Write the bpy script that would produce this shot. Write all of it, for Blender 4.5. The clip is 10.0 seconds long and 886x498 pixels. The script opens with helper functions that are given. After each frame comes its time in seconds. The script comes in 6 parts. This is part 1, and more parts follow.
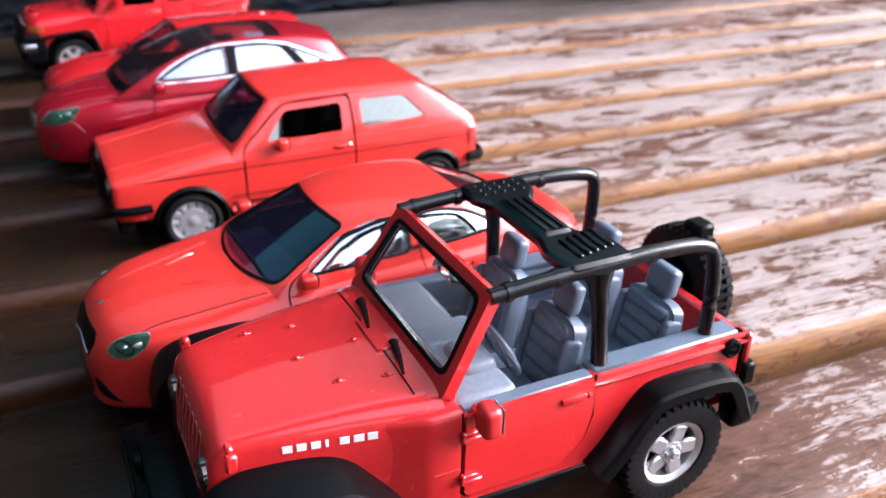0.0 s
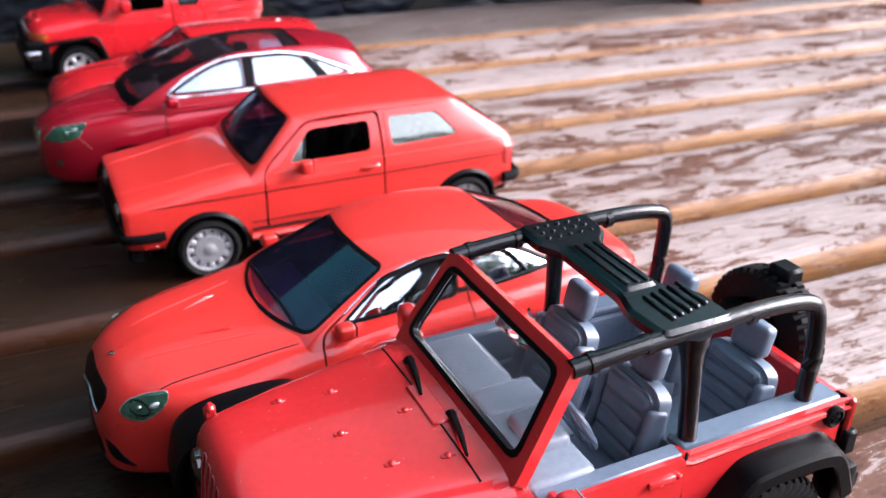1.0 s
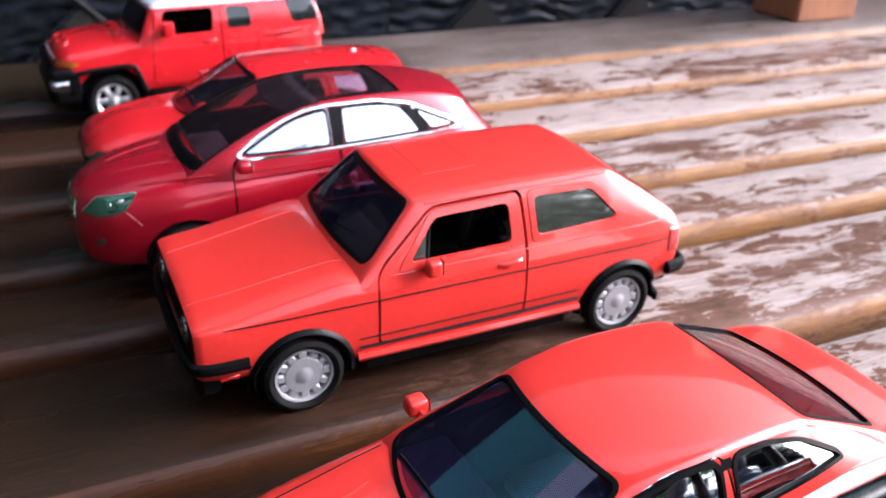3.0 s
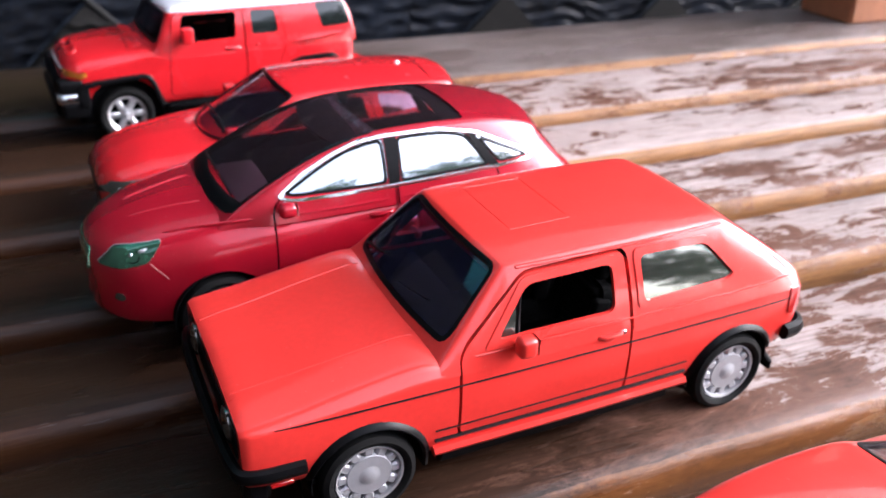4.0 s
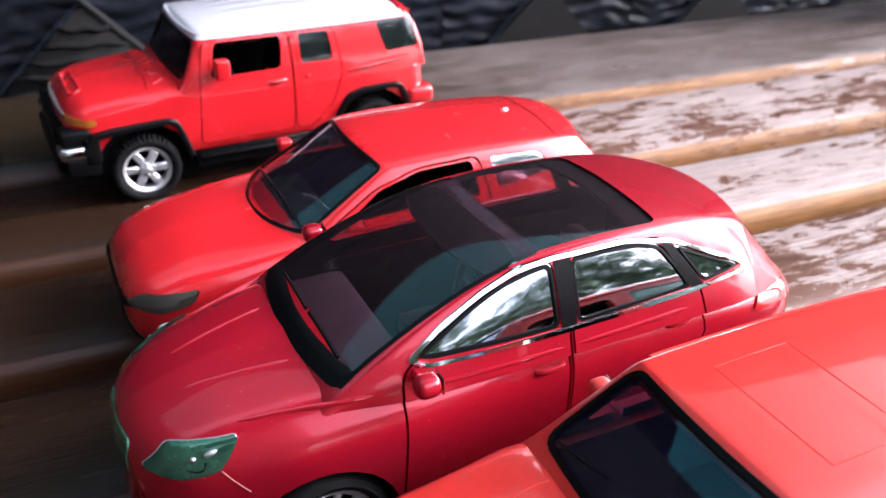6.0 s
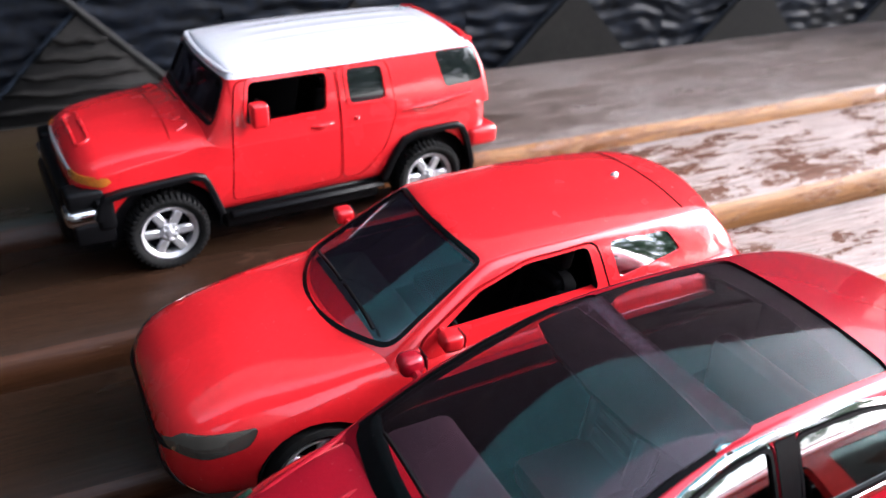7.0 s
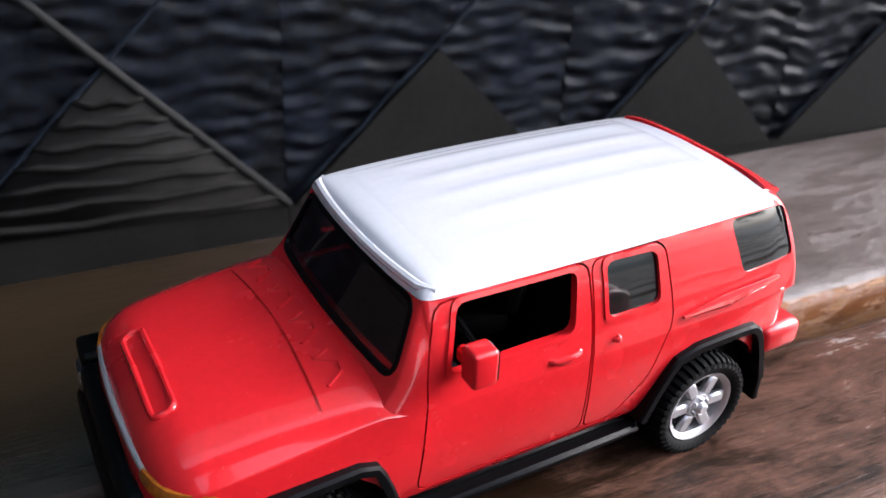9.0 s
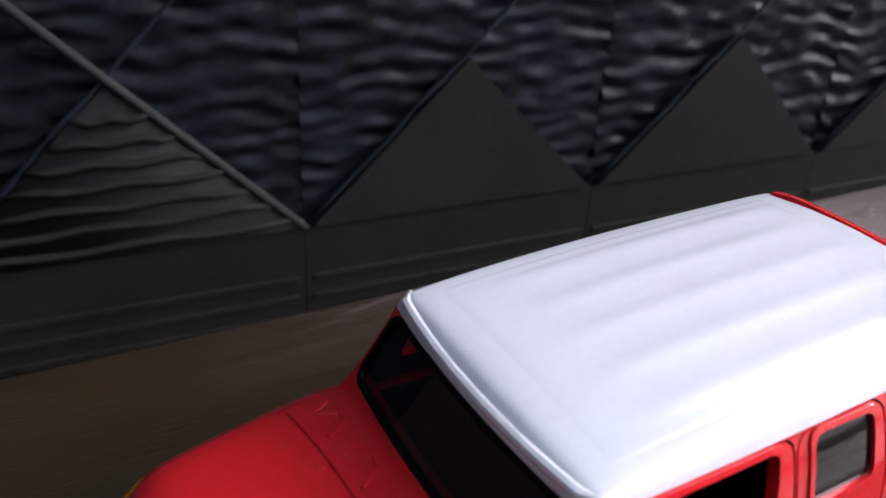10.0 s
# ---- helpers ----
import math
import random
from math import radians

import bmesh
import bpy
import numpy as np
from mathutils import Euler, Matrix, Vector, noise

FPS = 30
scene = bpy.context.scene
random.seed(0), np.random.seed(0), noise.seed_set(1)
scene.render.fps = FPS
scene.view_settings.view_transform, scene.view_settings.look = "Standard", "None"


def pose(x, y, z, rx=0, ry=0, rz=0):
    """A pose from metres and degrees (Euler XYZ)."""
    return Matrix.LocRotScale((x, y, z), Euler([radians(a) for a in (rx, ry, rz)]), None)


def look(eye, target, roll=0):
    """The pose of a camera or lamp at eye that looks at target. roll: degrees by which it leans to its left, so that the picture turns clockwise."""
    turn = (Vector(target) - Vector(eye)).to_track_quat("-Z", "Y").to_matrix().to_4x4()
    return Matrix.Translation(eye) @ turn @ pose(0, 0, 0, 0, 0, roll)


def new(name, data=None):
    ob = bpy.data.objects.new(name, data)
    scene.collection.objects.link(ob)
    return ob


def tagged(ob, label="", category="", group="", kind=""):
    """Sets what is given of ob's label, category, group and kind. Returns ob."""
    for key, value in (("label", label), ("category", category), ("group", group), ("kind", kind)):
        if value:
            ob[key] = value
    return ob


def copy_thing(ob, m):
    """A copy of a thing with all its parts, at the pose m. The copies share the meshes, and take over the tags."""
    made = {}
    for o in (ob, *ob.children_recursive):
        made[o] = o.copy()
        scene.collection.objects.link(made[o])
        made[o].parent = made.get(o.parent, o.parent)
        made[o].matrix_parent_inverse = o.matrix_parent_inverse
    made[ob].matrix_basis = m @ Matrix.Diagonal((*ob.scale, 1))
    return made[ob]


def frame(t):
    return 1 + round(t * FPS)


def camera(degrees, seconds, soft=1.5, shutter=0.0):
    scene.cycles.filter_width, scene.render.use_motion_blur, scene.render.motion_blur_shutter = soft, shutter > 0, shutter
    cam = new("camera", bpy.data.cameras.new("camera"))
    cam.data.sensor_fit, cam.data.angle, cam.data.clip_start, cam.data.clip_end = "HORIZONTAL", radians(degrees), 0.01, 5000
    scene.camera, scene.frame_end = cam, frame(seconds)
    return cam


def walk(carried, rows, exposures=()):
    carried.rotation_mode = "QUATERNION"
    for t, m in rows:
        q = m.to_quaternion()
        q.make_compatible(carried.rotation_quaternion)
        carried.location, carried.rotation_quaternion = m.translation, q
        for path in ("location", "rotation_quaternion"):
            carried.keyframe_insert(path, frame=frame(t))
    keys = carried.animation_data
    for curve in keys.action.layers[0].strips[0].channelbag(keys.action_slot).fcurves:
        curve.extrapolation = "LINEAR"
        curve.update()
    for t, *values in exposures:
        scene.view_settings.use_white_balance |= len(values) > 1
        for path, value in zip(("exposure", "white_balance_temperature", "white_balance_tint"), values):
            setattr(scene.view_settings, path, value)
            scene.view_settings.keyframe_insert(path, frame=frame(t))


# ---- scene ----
# Lengths below are in toy units: 33 of them make one metre, so the toys are about 11 cm long.
S = 1 / 33.0
cam = camera(54.0, 10.0)
cam.data.dof.use_dof = True
cam.data.dof.focus_distance, cam.data.dof.aperture_fstop = 4.0 * S, 38.0
PATH = [
    (0, (-1.117, -7.422, 3.678), (-0.331, -5.823, 2.769), 0.84),
    (0.5, (-1.099, -7.090, 3.650), (-0.318, -5.490, 2.739), 0.84),
    (1, (-1.090, -6.689, 3.630), (-0.309, -5.089, 2.720), 0.95),
    (1.5, (-1.070, -6.124, 3.600), (-0.296, -4.521, 2.687), 0.92),
    (2, (-1.117, -5.530, 3.551), (-0.339, -3.926, 2.644), 1.31),
    (2.5, (-1.167, -4.983, 3.542), (-0.397, -3.377, 2.633), 1.28),
    (4, (-1.183, -3.286, 3.472), (-0.422, -1.691, 2.537), 1.65),
    (4.5, (-1.182, -2.592, 3.429), (-0.424, -1.005, 2.478), 1.51),
    (5, (-1.182, -2.008, 3.405), (-0.433, -0.427, 2.437), 1.04),
    (5.5, (-1.171, -1.529, 3.393), (-0.412, 0.044, 2.419), 0.97),
    (7, (-1.179, 0.505, 3.351), (-0.390, 2.046, 2.349), 1.56),
    (7.5, (-1.103, 1.311, 3.256), (-0.312, 2.859, 2.268), 1.01),
    (8, (-1.115, 2.105, 3.220), (-0.317, 3.655, 2.240), 1.44),
    (8.5, (-1.127, 2.904, 3.128), (-0.325, 4.471, 2.177), 1.56),
    (9, (-1.120, 3.817, 3.164), (-0.334, 5.366, 2.172), 1.76),
    (9.5, (-1.081, 4.613, 3.167), (-0.276, 6.133, 2.147), 2.47),
    (10, (-1.054, 5.100, 3.145), (-0.258, 6.623, 2.122), 2.26),
]
walk(cam, [(t, look([S * v for v in eye], [S * v for v in aim], roll)) for t, eye, aim, roll in PATH], [(0, 0.79, 5900, 18), (3.0, 0.79, 5900, 18), (4.5, 0.84, 5900, 18), (6.0, 0.88, 5900, 18), (7.0, 0.97, 5900, 14), (8.1, 0.98, 5900, 12), (8.6, 0.84, 5900, 12), (9.1, 0.42, 5900, 14), (9.5, 0.16, 5900, 16), (10, 0.1, 5900, 16)])

# ---- light ----
SUN_UP, SUN_TURN = 30, 108
world = bpy.data.worlds.new("sky")
world.use_nodes = True
scene.world = world
sky = world.node_tree.nodes.new("ShaderNodeTexSky")
sky.sky_type, sky.sun_disc = "NISHITA", False
sky.sun_elevation, sky.sun_rotation = radians(SUN_UP), radians(SUN_TURN)
sky.air_density, sky.dust_density, sky.ozone_density = 1.0, 4.0, 1.0
back = world.node_tree.nodes["Background"]
cloud = world.node_tree.nodes.new("ShaderNodeHueSaturation")
cloud.inputs["Saturation"].default_value = 0.4
world.node_tree.links.new(sky.outputs[0], cloud.inputs["Color"])
world.node_tree.links.new(cloud.outputs[0], back.inputs[0])
back.inputs[1].default_value = 0.47
sun = new("sun", bpy.data.lights.new("sun", "SUN"))
sun.data.energy, sun.data.angle, sun.data.color = 1.4, radians(20), (1.0, 0.98, 0.97)
sun.matrix_world = look((math.sin(radians(SUN_TURN)) * math.cos(radians(SUN_UP)), math.cos(radians(SUN_TURN)) * math.cos(radians(SUN_UP)), math.sin(radians(SUN_UP))), (0, 0, 0))


# ---- kit ----
from mathutils.bvhtree import BVHTree

def part(name, bm, material, parent=None, label="", smooth=38, scale=None, at=None):
    """Links a bmesh, given in toy units, as one mesh object under a thing or a part."""
    me = bpy.data.meshes.new(name)
    bm.transform(Matrix.Scale(S if scale is None else scale, 4))
    for f in bm.faces:
        f.smooth = smooth > 0
    if smooth > 0:
        limit = radians(smooth)
        for e in bm.edges:
            e.smooth = len(e.link_faces) == 2 and e.calc_face_angle(4.0) < limit
    bm.to_mesh(me)
    bm.free()
    for m in material if isinstance(material, (list, tuple)) else [material]:
        me.materials.append(m)
    ob = new(name, me)
    if parent:
        ob.parent = parent
    if at:
        ob.location = [S * v for v in at]
    if label:
        tagged(ob, label)
    return ob


def thing(name, x, y, z=0.0, yaw=0.0, label="", category="", group=""):
    ob = new(name)
    ob.empty_display_size = 0.01
    ob.matrix_world = pose(S * x, S * y, S * z, 0, 0, yaw)
    return tagged(ob, label, category, group)


def box(bm, x0, x1, y0, y1, z0, z1, bevel=0.0, m=None, seg=1):
    made = bmesh.ops.create_cube(bm, size=1, matrix=Matrix.LocRotScale(((x0 + x1) / 2, (y0 + y1) / 2, (z0 + z1) / 2), None, (x1 - x0, y1 - y0, z1 - z0)))
    verts = made["verts"]
    if bevel:
        edges = list({e for v in verts for e in v.link_edges})
        verts = bmesh.ops.bevel(bm, geom=edges, offset=bevel, segments=seg, profile=0.5, affect="EDGES")["verts"]
    if m:
        bmesh.ops.transform(bm, matrix=m, verts=list(set(verts)))
    return bm


def boxes(*rows, bevel=0.0, seg=1):
    bm = bmesh.new()
    for r in rows:
        one = bmesh.new()
        box(one, *r[:6], bevel=bevel, seg=seg, m=r[6] if len(r) > 6 else None)
        merge(bm, one)
    return bm


def merge(bm, other):
    me = bpy.data.meshes.new("join")
    other.to_mesh(me)
    other.free()
    bm.from_mesh(me)
    bpy.data.meshes.remove(me)
    return bm


def boolean(a, b, how="DIFFERENCE", least=0.45, most=1.001):
    """The mesh a cut by b, or the part of it inside b. Both stay as they are. A cut that leaves torn edges is tried again a hair's breadth off."""
    whole, best = abs(a.calc_volume()), None
    for n in range(7):
        obs = []
        for bm in (a, b):
            me = bpy.data.meshes.new("cut")
            bm.to_mesh(me)
            obs.append(new("cut", me))
        obs[1].location = [0.0013 * n * v for v in (1, 0.7 * (-1) ** n, 0.6)]
        mod = obs[0].modifiers.new("cut", "BOOLEAN")
        mod.object, mod.operation, mod.solver = obs[1], how, "EXACT"
        mod.use_self = n > 4
        me = bpy.data.meshes.new_from_object(obs[0].evaluated_get(bpy.context.evaluated_depsgraph_get()))
        out = bmesh.new()
        out.from_mesh(me)
        for o in obs:
            old = o.data
            bpy.data.objects.remove(o)
            bpy.data.meshes.remove(old)
        bpy.data.meshes.remove(me)
        left = abs(out.calc_volume()) if out.faces else 0.0
        torn = sum(len(e.link_faces) != 2 for e in out.edges)
        fit = left > (least if how == "DIFFERENCE" else 1e-5) * whole and left <= whole * most
        if torn and fit:
            bmesh.ops.remove_doubles(out, verts=out.verts[:], dist=2e-4)
            torn = sum(len(e.link_faces) != 2 for e in out.edges)
        rank = (not fit, torn)
        if best is None or rank < best[0]:
            if best:
                best[1].free()
            best = rank, out
        else:
            out.free()
        if rank == (False, 0):
            break
    return best[1]


def smooth_line(pts, n=2, closed=False):
    """Cuts the corners of a polyline n times; an open one keeps its ends."""
    pts = [Vector(p) for p in pts]
    for _ in range(n):
        out = [] if closed else [pts[0]]
        for a, b in zip(pts, pts[1:] + pts[:1] if closed else pts[1:]):
            out += [a * 0.75 + b * 0.25, a * 0.25 + b * 0.75]
        pts = out if closed else out + [pts[-1]]
    return pts


def curve_through(keys, xs):
    """Rows of (x, a, b, ...) read at xs by a monotone cubic."""
    k = np.array(keys, float)
    x, out = k[:, 0], []
    for c in k[:, 1:].T:
        h, d = np.diff(x), np.diff(c) / np.diff(x)
        m = np.r_[d[0], [0 if p * q <= 0 else 2 * p * q / (p + q) for p, q in zip(d, d[1:])], d[-1]]
        i = np.clip(np.searchsorted(x, xs, side="right") - 1, 0, len(x) - 2)
        t = (xs - x[i]) / h[i]
        out.append(c[i] * (1 + 2 * t) * (1 - t) ** 2 + h[i] * m[i] * t * (1 - t) ** 2 + c[i + 1] * t * t * (3 - 2 * t) + h[i] * m[i + 1] * t * t * (t - 1))
    return np.array(out).T


def skin(rings, cap=True, closed=True):
    """A mesh through rings of equally many points."""
    bm = bmesh.new()
    rows = [[bm.verts.new(p) for p in r] for r in rings]
    for a, b in zip(rows, rows[1:]):
        n = len(a)
        for i in range(n if closed else n - 1):
            j = (i + 1) % n
            bm.faces.new((a[i], a[j], b[j], b[i]))
    if cap:
        bm.faces.new(list(reversed(rows[0])))
        bm.faces.new(rows[-1])
    bmesh.ops.recalc_face_normals(bm, faces=bm.faces[:])
    return bm


def hull(keys, n=60, soften=2, edge=0.0):
    """A car's lower body. Keys: x, half width, bottom, shoulder height, top height, half width of the top, fall of the top to its edge."""
    x0, x1 = keys[0][0], keys[-1][0]
    u = np.linspace(0, 1, n)
    xs = x0 + (x1 - x0) * (0.5 - 0.5 * np.cos(np.pi * u)) * 0.6 + (x1 - x0) * u * 0.4
    rings = []
    for x, (w, zb, zs, zt, wt, fall) in zip(xs, curve_through(keys, xs)):
        half = [(0, zb), (w * 0.86, zb), (w * 0.965, zb + 0.05), (w, zb + 0.5 * (zs - zb)), (w * 0.99, zs)]
        if edge:
            half.append((w * 0.99 - edge, zs + edge))
        half += [(wt, zt - fall), (wt * 0.6, zt - fall * 0.35), (0, zt)]
        line = smooth_line([(a, b, 0) for a, b in half], soften)
        ring = [(x, -p.x, p.y) for p in line] + [(x, p.x, p.y) for p in reversed(line[1:-1])]
        rings.append(ring)
    return skin(rings)


def house_grid(rows, off=0.0, bulge=0.018, crown=2.2):
    """A car's upper skin as rings from the cowl over the roof to the tail. Rows: centre x, z; rail x, half width, z; belt x, half width, z."""
    line = np.array(rows, float)
    for _ in range(3):
        cut = [line[:1]]
        for p, q in zip(line, line[1:]):
            cut.append(np.array([p * 0.75 + q * 0.25, p * 0.25 + q * 0.75]))
        line = np.concatenate(cut + [line[-1:]])
        if len(line) > 60:
            break
    rings = []
    for xc, zc, xr, yr, zr, xb, yb, zb in line:
        c, r, b = np.array((xc, 0, zc)), np.array((xr, yr, zr)), np.array((xb, yb, zb))
        side = [b + (r - b) * u + np.array((0, bulge * math.sin(u * math.pi) * min(1.0, (zr - zb) / 0.3), 0)) for u in (0, 0.2, 0.4, 0.6, 0.78, 0.92)]

        def over(v):
            return np.array((xc + (xr - xc) * v ** 2, yr * v, zc + (zr - zc) * v ** crown))
        top = [over(v) for v in (0.95, 0.86, 0.72, 0.54, 0.36, 0.18, 0)]
        bend = [side[-1] * (1 - t) ** 2 + r * 2 * t * (1 - t) + top[0] * t * t for t in (0.25, 0.5, 0.75)]
        half = side + bend + top
        rings.append([p * (1, -1, 1) for p in half] + [p for p in reversed(half[:-1])])
    g = np.array(rings)
    if off:
        n = np.cross(np.gradient(g, axis=1), np.gradient(g, axis=0))
        n /= np.linalg.norm(n, axis=2, keepdims=True) + 1e-9
        mid = g.shape[1] // 2
        if n[len(n) // 2, mid, 2] < 0:
            n = -n
        g = g - n * off
    return g


def screen_outline(rows, lower, upper, axis, share=0.93, n=9):
    """The outline of a windscreen or rear window between two stations of the upper skin, seen along an axis."""
    def row(f):
        i = min(int(f), len(rows) - 2)
        return np.array(rows[i]) * (1 - f + i) + np.array(rows[i + 1]) * (f - i)
    out = []
    for f, way in ((lower, 1), (upper, -1)):
        xc, zc, xr, yr, zr = row(f)[:5]
        for v in np.linspace(-share * way, share * way, n):
            p = (xc + (xr - xc) * v * v, yr * v, zc + (zr - zc) * abs(v) ** 2.2)
            out.append((p[0], p[1]) if axis == "z" else (p[1], p[2]))
    return out


def shell(rows, outer=0.0, inner=0.05, bulge=0.018):
    """A hollow upper body, open below, as the solid between two depths under its skin."""
    a, b = house_grid(rows, outer, bulge), house_grid(rows, inner, bulge)
    bm = bmesh.new()
    va, vb = ([[bm.verts.new(p) for p in ring] for ring in g] for g in (a, b))
    m, n = a.shape[:2]
    for i in range(m - 1):
        for j in range(n - 1):
            bm.faces.new((va[i][j], va[i][j + 1], va[i + 1][j + 1], va[i + 1][j]))
            bm.faces.new((vb[i][j], vb[i + 1][j], vb[i + 1][j + 1], vb[i][j + 1]))
        for j in (0, n - 1):
            bm.faces.new((va[i][j], va[i + 1][j], vb[i + 1][j], vb[i][j]))
    for i in (0, m - 1):
        for j in range(n - 1):
            bm.faces.new((va[i][j], va[i][j + 1], vb[i][j + 1], vb[i][j]))
    bmesh.ops.recalc_face_normals(bm, faces=bm.faces[:])
    return bm


def prism(poly, axis, lo, hi):
    """A straight prism over a polygon: axis y takes (x, z), x takes (y, z), z takes (x, y)."""
    put = {"y": lambda a, b, d: (a, d, b), "x": lambda a, b, d: (d, a, b), "z": lambda a, b, d: (a, b, d)}[axis]
    return skin([[put(a, b, lo) for a, b in poly], [put(a, b, hi) for a, b in poly]])


def rounded(poly, cut=0.25, n=2):
    """A polygon with its corners rounded."""
    pts = [Vector((a, b, 0)) for a, b in poly]
    out = []
    for i, p in enumerate(pts):
        a, b = pts[i - 1], pts[(i + 1) % len(pts)]
        r = min(cut, 0.45 * (a - p).length, 0.45 * (b - p).length)
        q, s = p + (a - p).normalized() * r, p + (b - p).normalized() * r
        for k in range(n + 2):
            t = k / (n + 1)
            out.append(q * (1 - t) ** 2 + p * 2 * t * (1 - t) + s * t * t)
    return [(v.x, v.y) for v in out]


def grown(poly, d):
    """A polygon moved outwards by d."""
    pts = [Vector((a, b)) for a, b in poly]
    turn = sum(a.x * b.y - b.x * a.y for a, b in zip(pts, pts[1:] + pts[:1]))
    out = []
    for i, p in enumerate(pts):
        e, f = (p - pts[i - 1]).normalized(), (pts[(i + 1) % len(pts)] - p).normalized()
        n = Vector((e.y + f.y, -e.x - f.x)) * (1 if turn > 0 else -1)
        out.append(p + n.normalized() * d / max(0.4, n.length / 2))
    return [(v.x, v.y) for v in out]


def union(*bms):
    out = bmesh.new()
    for b in bms:
        merge(out, b)
    return out


def tube(pts, r, sides=10, closed=False, flat=1.0):
    """A bar of radius r along a line."""
    pts = [Vector(p) for p in pts]
    rings = []
    up = Vector((0, 0, 1))
    for i, p in enumerate(pts):
        a, b = pts[max(i - 1, 0)], pts[min(i + 1, len(pts) - 1)]
        if closed:
            a, b = pts[i - 1], pts[(i + 1) % len(pts)]
        d = (b - a).normalized()
        s = d.cross(up)
        s = s.normalized() if s.length > 0.05 else Vector((0, 1, 0))
        v = s.cross(d).normalized()
        rr = r[i] if isinstance(r, (list, tuple)) else r
        rings.append([p + s * math.cos(k * math.tau / sides) * rr + v * math.sin(k * math.tau / sides) * rr * flat for k in range(sides)])
    if closed:
        return skin(rings + rings[:1], cap=False)
    return skin(rings)


def spun(profile, n=40, ring=False):
    """A body of revolution about the y axis: rows of (y, radius). ring: a closed section, with a hole in the middle."""
    rings = []
    for y, r in profile:
        rings.append([(r * math.cos(k * math.tau / n), y, r * math.sin(k * math.tau / n)) for k in range(n)])
    if ring:
        bm = skin(rings + rings[:1], cap=False)
        bmesh.ops.remove_doubles(bm, verts=bm.verts[:], dist=1e-5)
        return bm
    return skin(rings)


def ball(rx, ry, rz, at=(0, 0, 0), u=14, v=9):
    bm = bmesh.new()
    bmesh.ops.create_uvsphere(bm, u_segments=u, v_segments=v, radius=1, matrix=Matrix.LocRotScale(at, None, (rx, ry, rz)))
    return bm


def pieces(bm):
    """The loose pieces of a mesh, each as a mesh of its own."""
    left, out = set(bm.verts), []
    while left:
        seed = left.pop()
        group, todo = {seed}, [seed]
        while todo:
            for e in todo.pop().link_edges:
                for w in e.verts:
                    if w not in group:
                        group.add(w)
                        todo.append(w)
        left -= group
        one = bmesh.new()
        made = {w: one.verts.new(w.co) for w in group}
        for f in {f for w in group for f in w.link_faces}:
            one.faces.new([made[w] for w in f.verts])
        bmesh.ops.recalc_face_normals(one, faces=one.faces[:])
        out.append(one)
    bm.free()
    return out


def surface(*bms):
    trees = [BVHTree.FromBMesh(b) for b in bms]

    def side(x, z, sign=-1):
        """How far out, in y, a car's side lies at (x, z)."""
        hits = [t.ray_cast(Vector((x, 5 * sign, z)), Vector((0, -sign, 0)))[0] for t in trees]
        ys = [h.y for h in hits if h]
        return (min(ys) if sign < 0 else max(ys)) if ys else 0.0

    def top(x, y):
        zs = [h.z for h in (t.ray_cast(Vector((x, y, 5)), Vector((0, 0, -1)))[0] for t in trees) if h]
        return max(zs) if zs else 0.0

    def nose(y, z, sign=-1):
        xs = [h.x for h in (t.ray_cast(Vector((5 * sign, y, z)), Vector((-sign, 0, 0)))[0] for t in trees) if h]
        return (min(xs) if sign < 0 else max(xs)) if xs else 0.0

    return side, top, nose


def swell(bm, d):
    out = bm.copy()
    out.normal_update()
    ns = [v.normal.copy() for v in out.verts]
    for v, n in zip(out.verts, ns):
        v.co += n * d
    return out


